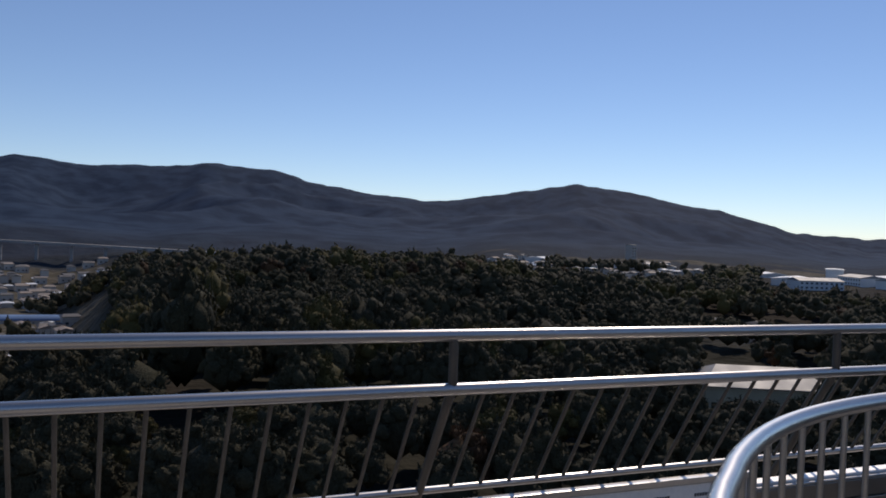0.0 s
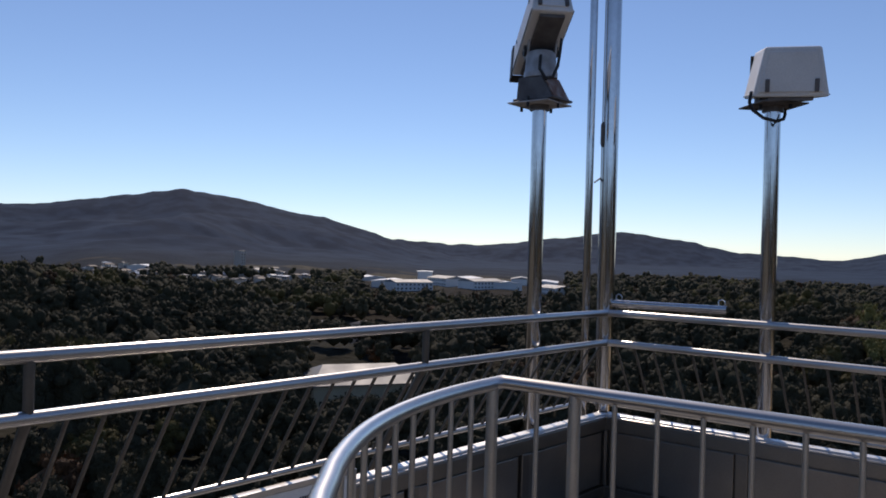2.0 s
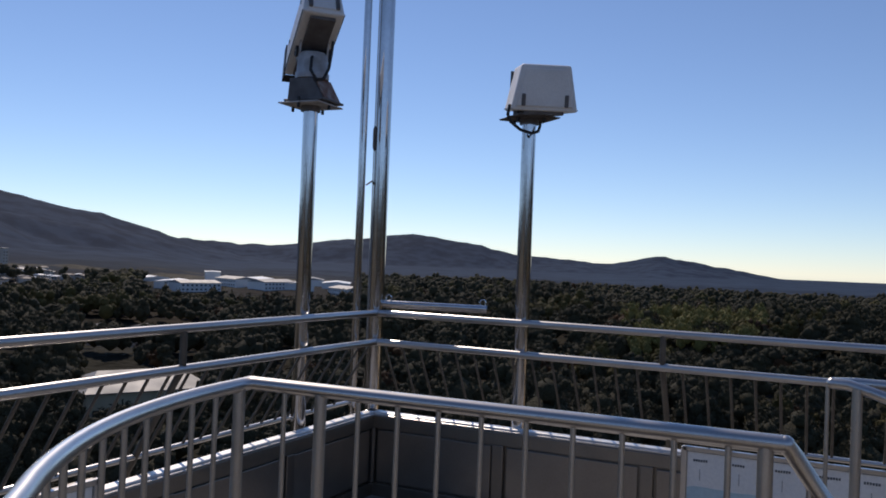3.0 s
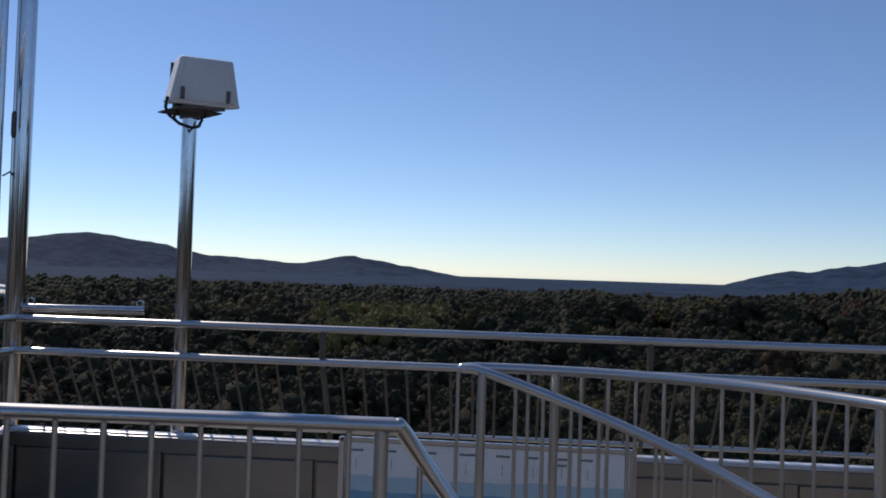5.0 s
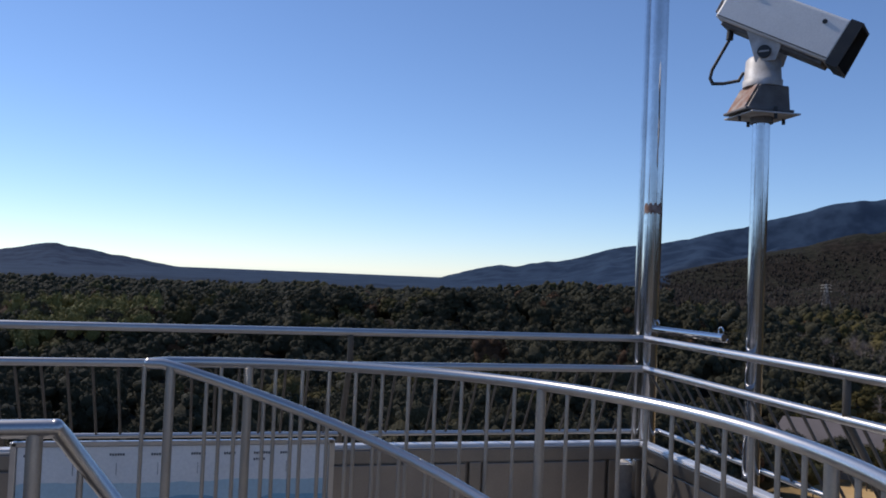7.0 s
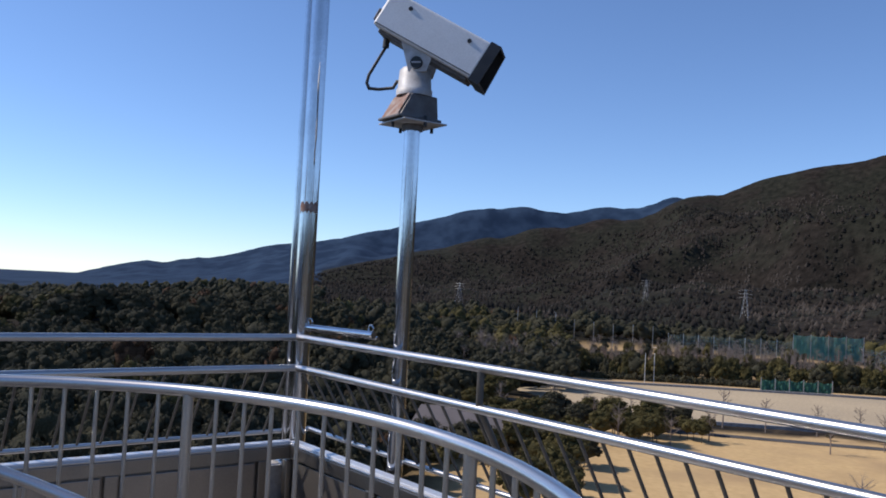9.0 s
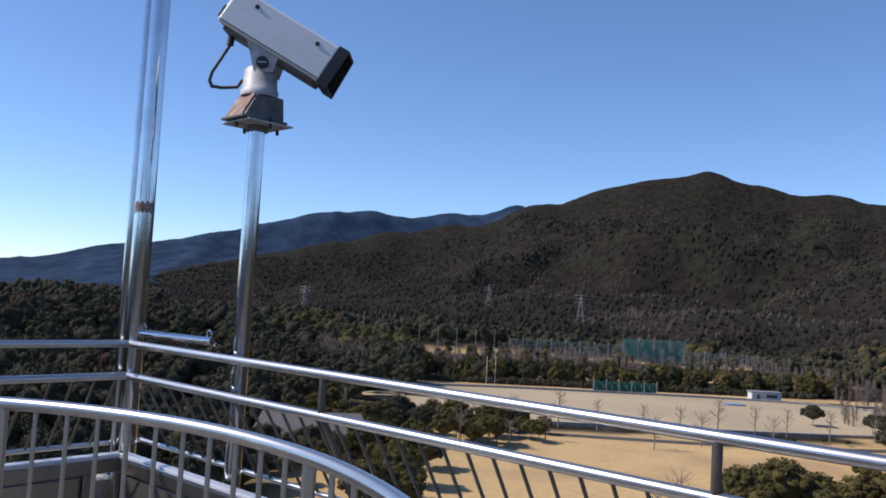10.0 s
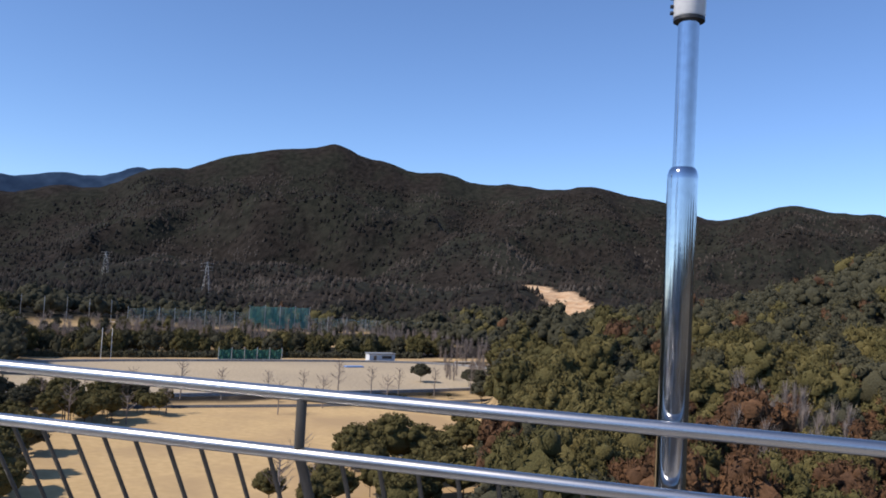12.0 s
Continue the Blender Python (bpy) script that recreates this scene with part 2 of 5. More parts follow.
def tube(points, radius, sides=14, bm=None, radii=None, caps=True):
    """A round bar along a polyline, mitred at its bends."""
    bm = bm or bmesh.new()
    pts = [Vector(p) for p in points]
    if sides >= 18:
        fine, fine_radii = [pts[0]], [radii[0] if radii else radius]
        for i in range(1, len(pts)):
            ra, rb = (radii[i - 1], radii[i]) if radii else (radius, radius)
            if (pts[i] - pts[i - 1]).length > 8 * ra:
                for t in (0.3 * ra / (pts[i] - pts[i - 1]).length, 1 - 0.3 * ra / (pts[i] - pts[i - 1]).length):
                    fine.append(pts[i - 1].lerp(pts[i], t))
                    fine_radii.append(ra + (rb - ra) * t)
            fine.append(pts[i])
            fine_radii.append(rb)
        pts, radii = fine, fine_radii
    rings, up = [], None
    for i, p in enumerate(pts):
        d1 = (p - pts[i - 1]).normalized() if i else (pts[1] - p).normalized()
        d2 = (pts[i + 1] - p).normalized() if i < len(pts) - 1 else d1
        d = (d1 + d2).normalized()
        if up is None:
            up = Vector((0, 0, 1)) if abs(d.z) < 0.9 else Vector((1, 0, 0))
        s = d.cross(up).normalized()
        u = s.cross(d).normalized()
        up = u
        grow = 1 / max(0.5, math.sqrt(max(0.0, (1 + d1.dot(d2)) / 2)))
        r = radii[i] if radii else radius
        side_dir = (d2 - d1)
        ring = []
        for k in range(sides):
            a = 2 * math.pi * k / sides
            o = s * math.cos(a) * r + u * math.sin(a) * r
            if side_dir.length > 1e-4:
                sd = side_dir.normalized()
                o += sd * o.dot(sd) * (grow - 1)
            ring.append(bm.verts.new(p + o))
        rings.append(ring)
    for r1, r2 in zip(rings, rings[1:]):
        for k in range(sides):
            bm.faces.new((r1[k], r1[(k + 1) % sides], r2[(k + 1) % sides], r2[k]))
    if caps:
        bm.faces.new(rings[0][::-1])
        bm.faces.new(rings[-1])
    return bm


def mesh_from(name, verts, faces):
    me = bpy.data.meshes.new(name)
    me.vertices.add(len(verts))
    me.vertices.foreach_set("co", np.asarray(verts, np.float32).ravel())
    k = faces.shape[1]
    me.loops.add(faces.size)
    me.loops.foreach_set("vertex_index", faces.astype(np.int32).ravel())
    me.polygons.add(len(faces))
    me.polygons.foreach_set("loop_start", np.arange(0, faces.size, k, dtype=np.int32))
    me.update(calc_edges=True)
    return me


# ---- the land ----
FIELD_Z = -23.5
rng = np.random.default_rng(7)


def lattice(ix, iy, seed):
    h = np.sin(ix * 127.1 + iy * 311.7 + seed * 74.7) * 43758.5453
    return h - np.floor(h)


def vnoise(x, y, seed=0):
    ix, iy = np.floor(x), np.floor(y)
    fx, fy = x - ix, y - iy
    fx, fy = fx * fx * (3 - 2 * fx), fy * fy * (3 - 2 * fy)
    a, b = lattice(ix, iy, seed), lattice(ix + 1, iy, seed)
    c, d = lattice(ix, iy + 1, seed), lattice(ix + 1, iy + 1, seed)
    return (a + (b - a) * fx) + ((c + (d - c) * fx) - (a + (b - a) * fx)) * fy


def fbm(x, y, seed=0, octaves=4):
    v, amp, tot = 0.0, 1.0, 0.0
    for k in range(octaves):
        v = v + amp * vnoise(x * 2 ** k, y * 2 ** k, seed + k)
        tot += amp
        amp *= 0.5
    return v / tot


# summits: bearing, rise above the plain in degrees as seen from the tower, breadth in degrees
NORTH_RANGE = [(-14, 4.6, 8), (-3.87, 4.95, 12.03), (2.54, 4.5, 8.4), (7.66, 5.15, 10.71), (11.62, 4.49, 7.17), (15.99, 3.67, 7.74), (19.8, 3.36, 11.71),
               (25.77, 3.45, 7.71), (28.73, 3.7, 7.2), (32.45, 4.73, 8.48), (36.52, 3.89, 7.54), (40.67, 3.23, 8.21)]
EAST_RANGE = [(46.21, 1.83, 15.43), (57.79, 2.05, 9.63), (62.28, 2.77, 8.39), (65.96, 2.02, 6.53), (71.16, 1.46, 10.69), (79.19, 1.84, 5.79), (82.59, 1.16, 5.95),
               (103.76, 0.35, 7.5)]
SOUTHEAST_RANGE = [(106.89, 1.19, 3.51), (108.41, 1.65, 3.46), (111.69, 1.99, 4.76), (117.43, 3.23, 7.28), (121.13, 3.9, 6.5)]
SOUTH_RANGE = [(123.2, 2.2, 7.0), (127.0, 3.2, 7.0), (131.0, 4.3, 7.0), (135.0, 5.2, 7.0), (139.3, 6.0, 8.0), (145.0, 7.6, 8.0), (149.68, 8.53, 8.73),
               (153.03, 9.4, 8.79), (156.58, 10.09, 7.48), (160.05, 8.91, 7.83), (164.14, 8.73, 8.18), (169.37, 8.25, 10.37), (174.61, 8.2, 8.86), (178.76, 7.35, 9.44),
               (187.41, 7.45, 10.54), (192.22, 6.59, 7.08), (203, 6.5, 8)]
SOUTH_FAR = [(123.2, 4.2, 9.1), (126.9, 5.0, 8.0), (130.1, 5.85, 7.3), (133.5, 6.6, 9.2), (139.3, 6.75, 9.9), (144.0, 7.65, 7.0)]
# this western range is never in view; added to darken the poles' reflections
UNSEEN_WEST_RANGE = [(212, 7, 12), (232, 8, 14), (256, 8, 14), (-97, 8, 14), (-76, 8, 14), (-55, 7, 12), (-36, 6, 12), (-22, 5, 8)]
RANGES = [(SOUTH_FAR, 1650, 2700, 1.1), (UNSEEN_WEST_RANGE, 300, 1300, 1.1), (NORTH_RANGE, 800, 3000, 1.25), (EAST_RANGE, 2200, 4300, 1.2), (SOUTHEAST_RANGE, 1500, 3300, 1.2), (SOUTH_RANGE, 440, 1500, 1.15)]
# wooded hills: bearing, distance, height, radius
HILLS = [(17, 340, 4.5, 110), (21, 350, 2.5, 40), (111, 720, 13, 120), (7, 330, 2.5, 55), (29, 290, 2, 80), (54, 480, -6, 120), (70, 330, 5, 100), (92, 300, 6, 60), (104, 250, 5, 50),
         (118, 300, 8, 60), (130, 420, 8, 80), (184, 170, 9, 60), (178, 260, 8, 60), (198, 330, 22, 100), (44.5, 300, -11, 55), (44.3, 165, -3.5, 45), (33, 540, -7, 110), (105.5, 238, 1.5, 22), (116, 255, 5, 28), (204, 480, 72, 125)]


def crest(summits, th):
    s = np.array(summits).T.reshape((3, -1) + (1,) * np.ndim(th))
    rise = s[1] * np.exp(-np.abs((th - s[0]) / s[2]) ** 1.6)
    ragged = 0.26 * (fbm(th * 1.15, th * 0 + 3.3, 71, 4) - 0.5)
    return (rise ** 6).sum(0) ** (1 / 6) - 1.0 + ragged


def step(a, b, v):
    t = np.clip((v - a) / (b - a), 0, 1)
    return t * t * (3 - 2 * t)


def polar(x, y):
    th = np.degrees(np.arctan2(x, y))
    return np.where(th < -100, th + 360, th), np.hypot(x, y)


def park(x, y):
    """1 on the flat park and sports ground, 0 in the woods."""
    u, v = -(x + y) * 0.7071, (x - y) * 0.7071
    b, d = polar(x, y)
    left = -14 + 26 * step(160, 225, v)
    right = 169 + np.clip((d - 190) * 0.03, -0.5, 5)
    return step(-8, 8, u - left) * (1 - step(165, 185, u)) * step(50, 75, v) * (1 - step(390, 410, v)) * (1 - step(-1, 1, b - right))


def land_z(x, y):
    x, y = np.asarray(x, float), np.asarray(y, float)
    th, r = polar(x, y)
    z = np.full_like(r, FIELD_Z)
    for b, d, h, rad in HILLS:
        a = math.radians(b)
        q = ((x - d * math.sin(a)) ** 2 + (y - d * math.cos(a)) ** 2) / rad ** 2
        z = z + h * np.exp(-q)
    wild = step(60, 160, r) * (1 - park(x, y))
    z = FIELD_Z + (z - FIELD_Z) * (1 - park(x, y))
    east = step(52, 64, th) * (1 - step(112, 122, th)) * step(150, 260, r)
    z = z + wild * (fbm(x / 120, y / 120, 3) - 0.5) * (6 + 10 * east)
    fall = 10 - 7 * step(23, 28, th) + 5 * step(53, 60, th) - 8 * step(104, 120, th)
    z = z - fall * step(-2, 4, th) * (1 - step(118, 126, th)) * step(230, 800, r)
    z = z - 34 * (1 - step(-2.5, 3.5, th)) * step(-40, -25, th) * step(120, 330, r) * (1 - step(800, 1150, r))
    z = z - 48 * step(900, 4600, r)
    top = z
    for i, (summits, foot, ridge, power) in enumerate(RANGES):
        wob = (fbm(th / 7 + 9, r / 900, 20 + i) - 0.5)
        full = 1.5 + ridge * np.tan(np.radians(crest(summits, th)))
        near_foot = foot * (1 + 0.5 * wob)
        f = np.clip((r - near_foot) / (ridge - near_foot), 0, 1)
        g = f ** power
        k = ridge / 1500
        wx, wy = x + 90 * k * (fbm(x / (260 * k), y / (260 * k), 33) - 0.5), y + 90 * k * (fbm(x / (260 * k), y / (260 * k), 34) - 0.5)
        spur = 1 - np.abs(fbm(wx / (330 * k) + i * 3, wy / (330 * k), 40 + i, 2) - 0.5) * 4
        fine_spur = 1 - np.abs(fbm(wx / (120 * k), wy / (120 * k), 60 + i, 3) - 0.5) * 4
        cut = 4 * f * (1 - f)
        rise = full - z
        body = z + np.maximum(rise, 0) * g * (1 - cut * ((0.8 if ridge < 2000 else 0.62) * (1 - spur) + (0.26 if ridge < 2000 else 0.12) * (1 - fine_spur)))
        back = np.clip((r - ridge) / (0.5 * ridge), 0, 1)
        body = body - np.maximum(full + 30, 0) * 0.8 * back
        top = np.maximum(top, body)
    return top


def build_land():
    th = np.concatenate([np.arange(-22, 208, 0.32), np.arange(208, 338, 2.0)])
    r = [0.0, 6, 12, 20, 30, 40]
    while r[-1] < 4900:
        r.append(r[-1] + max(2.2, r[-1] * 0.0155))
    r = np.array(r)
    T, Rr = np.meshgrid(np.radians(th), r)
    x, y = Rr * np.sin(T), Rr * np.cos(T)
    z = land_z(x, y)
    nr, nt = x.shape
    idx = np.arange(nr * nt).reshape(nr, nt)
    nxt = np.roll(idx, -1, axis=1)
    faces = np.stack([idx[:-1], idx[1:], nxt[1:], nxt[:-1]], -1).reshape(-1, 4)
    me = mesh_from("ground", np.stack([x, y, z], -1).reshape(-1, 3), faces)
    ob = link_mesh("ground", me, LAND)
    me.polygons.foreach_set("use_smooth", np.ones(len(faces), bool))
    xf, yf = x.ravel(), y.ravel()
    bearing, dist = polar(xf, yf)
    u, v = -(xf + yf) * 0.7071, (xf - yf) * 0.7071
    wob = (fbm(xf / 14, yf / 14, 5) - 0.5) * 14
    lawn = park(xf, yf) * (1 - step(-4, 4, v - 162 + wob * 0.2)) * step(-2, 2, v - 78 + wob)
    strip = step(-1, 1, v - 239) * (1 - step(-1, 1, v - 250)) + step(-2, 2, v - 292 + wob) * (1 - step(-2, 2, v - 322 + wob))
    lawn = np.clip(lawn + park(xf, yf) * strip + park(xf, yf) * step(0.55, 0.62, fbm(xf / 25, yf / 25, 15)) * 0.8, 0, 1)
    near = step(-16, -12, bearing) * (1 - step(9, 13, bearing)) * step(-3, 3, 98 + wob - dist) * step(0.45, 0.55, fbm(xf / 10, yf / 10, 25))
    lawn = np.maximum(lawn, near * 0.3)
    q = ((bearing - 173.0) / 2.9) ** 2 + ((dist - 565 + (bearing - 173.0) * 34) / 62) ** 2
    dirt = 1 - step(0.75, 1.15, q + (fbm(xf / 30, yf / 30, 8) - 0.5) * 0.8)
    town = step(260, 300, dist) * (1 - step(800, 840, dist)) * (1 - step(0.2, 1.6, bearing + wob * 0.05))
    town = np.maximum(town, step(500, 520, dist) * (1 - step(950, 1000, dist)) * step(25, 28, bearing) * (1 - step(60, 63, bearing)) * step(0.5, 0.56, fbm(xf / 60, yf / 60, 12)))
    town = np.maximum(town, step(262, 270, dist) * (1 - step(345, 355, dist)) * step(40.2, 41, bearing) * (1 - step(48, 49, bearing)))
    # how much haze blue the land's colour takes, growing with distance
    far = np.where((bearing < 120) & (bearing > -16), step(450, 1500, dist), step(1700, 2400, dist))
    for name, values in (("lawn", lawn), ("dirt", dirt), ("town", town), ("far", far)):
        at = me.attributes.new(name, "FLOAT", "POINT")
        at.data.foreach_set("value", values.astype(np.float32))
    return tagged(ob, "wooded hills and mountains around a dry winter park", "landscape", kind="structure")


build_land()


# ---- the tower and its deck ----
XE, YN, YS, XW = 4.97, 3.825, -1.585, -4.03       # the rail lines round the deck
CX, CY, CR = 2.37, 1.116, 1.69                    # the round stair well
TOP_Z, MID_Z, LOW_Z, LOW_OUT = 1.15, 0.965, 0.535, 0.265
RAIL_R = 0.0215


def around(angle, radius, z=0.0):
    a = radians(angle)
    return Vector((CX + radius * math.cos(a), CY + radius * math.sin(a), z))


def deck_floor():
    bm = bmesh.new()
    rim, edge = [], []
    corners = {math.degrees(math.atan2(y - CY, x - CX)) % 360 for x in (XW - 0.1, XE + 0.1) for y in (YS - 0.1, YN + 0.1)}
    angles = sorted({*(k * 5.0 for k in range(72)), *corners})
    for a in angles:
        c, s = math.cos(radians(a)), math.sin(radians(a))
        far = min(((XE + 0.1 - CX) / c) if c > 1e-6 else 1e9, ((XW - 0.1 - CX) / c) if c < -1e-6 else 1e9,
                  ((YN + 0.1 - CY) / s) if s > 1e-6 else 1e9, ((YS - 0.1 - CY) / s) if s < -1e-6 else 1e9)
        rim.append(around(a, CR - 0.06)), edge.append(around(a, far))
    n = len(angles)
    for i in range(n):
        j = (i + 1) % n
        q = []
        for z in (0.0, -0.25):
            q.append([bm.verts.new((p.x, p.y, z)) for p in (rim[i], rim[j], edge[j], edge[i])])
        for k in range(4):
            bm.faces.new((q[0][k], q[0][(k + 1) % 4], q[1][(k + 1) % 4], q[1][k]))
        bm.faces.new(q[0]), bm.faces.new(q[1][::-1])
        mid = (angles[i] + 2.5) % 360
        if 2 < mid < 84:                                        # the landing at the stair's head
            w = [[bm.verts.new((p.x, p.y, z)) for p in (around(0, 0), rim[i], rim[j])] for z in (0.0, -0.25)]
            bm.faces.new(w[0]), bm.faces.new(w[1][::-1])
            for k in range(3):
                bm.faces.new((w[0][k], w[0][(k + 1) % 3], w[1][(k + 1) % 3], w[1][k]))
    bmesh.ops.remove_doubles(bm, verts=bm.verts, dist=0.0005)
    tagged(part("floor", bm, DECK), "grey coated observation deck round a stair well", "floor", kind="structure")
    bm = bmesh.new()
    for r, flip in ((CR - 0.06, 1), (CR + 0.1, -1)):
        pts = [around(k * 10, r) for k in range(36)]
        up = [bm.verts.new((p.x, p.y, -0.26)) for p in pts]
        dn = [bm.verts.new((p.x, p.y, -3.2)) for p in pts]
        for k in range(36):
            bm.faces.new((up[k], up[(k + 1) % 36], dn[(k + 1) % 36], dn[k])[::flip])
    bmesh.ops.create_circle(bm, cap_ends=True, radius=CR, segments=36, matrix=Matrix.Translation((CX, CY, -3.2)))
    tagged(part("wall_shaft", bm, CONCRETE), "concrete wall of the round stair shaft", "wall", kind="structure")
    w, d = XE - XW - 0.2, YN - YS - 0.2
    body = box((w, d, 20.4), ((XE + XW) / 2, (YN + YS) / 2, -3.25 - 10.2), 0.05)
    tagged(part("wall_tower", body, CONCRETE), "concrete shaft of the observation tower", "tower", kind="structure")
    ledge = bmesh.new()
    for x0, x1, y0, y1 in ((XW - 0.4, XE + 0.4, YN + 0.105, YN + 0.4), (XW - 0.4, XE + 0.4, YS - 0.4, YS - 0.105),
                           (XE + 0.105, XE + 0.4, YS - 0.105, YN + 0.105), (XW - 0.4, XW - 0.105, YS - 0.105, YN + 0.105)):
        box((x1 - x0, y1 - y0, 3.2), ((x0 + x1) / 2, (y0 + y1) / 2, 0.36 - 1.6), 0, ledge)
    tagged(part("wall_outer", ledge, CONCRETE), "outer rim wall of the deck, below the railing", "wall", kind="structure")


def side_frame(side):
    """Start, run, inward turn and length of a side: local x along the rail, local y outward."""
    return {"north": (Matrix.Translation((XW, YN, 0)), XE - XW),
            "east": (Matrix.Translation((XE, YN, 0)) @ pose(0, 0, 0, 0, 0, -90), YN - YS),
            "south": (Matrix.Translation((XE, YS, 0)) @ pose(0, 0, 0, 0, 0, 180), XE - XW),
            "west": (Matrix.Translation((XW, YS, 0)) @ pose(0, 0, 0, 0, 0, 90), YN - YS)}[side]


def parapet(side, bay=0.0):
    """Low framed parapet; bay: length at its far end left open below the coping, as a drain corner."""
    m, length = side_frame(side)
    ob = thing("parapet_" + side, label="low deck parapet of steel-framed grey panels", category="parapet", kind="structure")
    ob.matrix_basis = m
    run = length - bay
    part("core", box((run, 0.04, 0.50), (run / 2, 0.025, 0.25)), DULL, ob)
    part("coping", box((length + 0.1, 0.06, 0.022), (length / 2, 0.014, 0.517), 0.006), CAP, ob, "pale metal coping")
    part("plinth", box((run, 0.03, 0.08), (run / 2, -0.012, 0.04), 0.004), DULL, ob)
    part("head_rail", box((length, 0.03, 0.075), (length / 2, -0.012, 0.463), 0.004), DULL, ob)
    part("drip_edge", box((length, 0.012, 0.012), (length / 2, -0.024, 0.508), 0.003), STEEL, ob)
    n = round(length / 0.9)
    w = run / n
    stile = leaf = None
    for i in range(n + 1):
        at = Matrix.Translation((i * w, 0, 0))
        if stile is None:
            stile = part("stile", box((0.07, 0.03, 0.344), (0, -0.013, 0.253), 0.004), DULL, ob, m=at).data
        else:
            link_mesh("stile", stile, DULL, ob, m=at)
    for i in range(n):
        at = Matrix.Translation((i * w + w / 2, 0, 0))
        if leaf is None:
            leaf = part("panel", box((w - 0.10, 0.016, 0.32), (0, -0.004, 0.253), 0.004), PANEL, ob, m=at).data
        else:
            link_mesh("panel", leaf, PANEL, ob, m=at)
    if bay:
        part("corner_stile", box((0.05, 0.05, 0.42), (length - 0.025, -0.01, 0.21), 0.006), DULL, ob)
    return ob


def railing(side, posts, label):
    m, length = side_frame(side)
    ob = thing("outer_railing", label=label, category="railing", group="deck railings")
    ob.matrix_basis = m
    part("top_rail", tube([(0, 0, TOP_Z), (length, 0, TOP_Z)], RAIL_R), STEEL, ob, smooth=True)
    part("middle_rail", tube([(0, 0, MID_Z), (length, 0, MID_Z)], RAIL_R), STEEL, ob, smooth=True)
    part("bottom_rail", tube([(-LOW_OUT, LOW_OUT, LOW_Z), (length + LOW_OUT, LOW_OUT, LOW_Z)], 0.014), STEEL, ob, smooth=True)
    slope = (LOW_OUT - 0.004) / (MID_Z - LOW_Z)
    post = bar = None
    for x in posts:
        at = Matrix.Translation((x, 0, 0))
        if post is None:
            low = 0.355
            out = 0.004 + slope * (MID_Z - low)
            bm = tube([(0, 0, TOP_Z - 0.01), (0, 0, MID_Z), (0, 0.004 + slope * 0.06, MID_Z - 0.06), (0, out, low)], 0.0165)
            box((0.09, 0.09, 0.008), (0, out, 0.362), 0.002, bm)
            post = part("post", bm, BARS, ob, smooth=True, m=at).data
        else:
            link_mesh("post", post, BARS, ob, m=at)
    n = round(length / 0.1225)
    for i in range(n):
        x = (i + 0.5) * length / n
        if min(abs(x - p) for p in posts) < 0.03:
            continue
        at = Matrix.Translation((x, 0, 0))
        if bar is None:
            bar = part("baluster", tube([(0, 0.004, MID_Z - 0.01), (0, LOW_OUT, LOW_Z)], 0.0075, 8), BARS, ob, smooth=True, m=at).data
        else:
            link_mesh("baluster", bar, BARS, ob, m=at)
    return ob


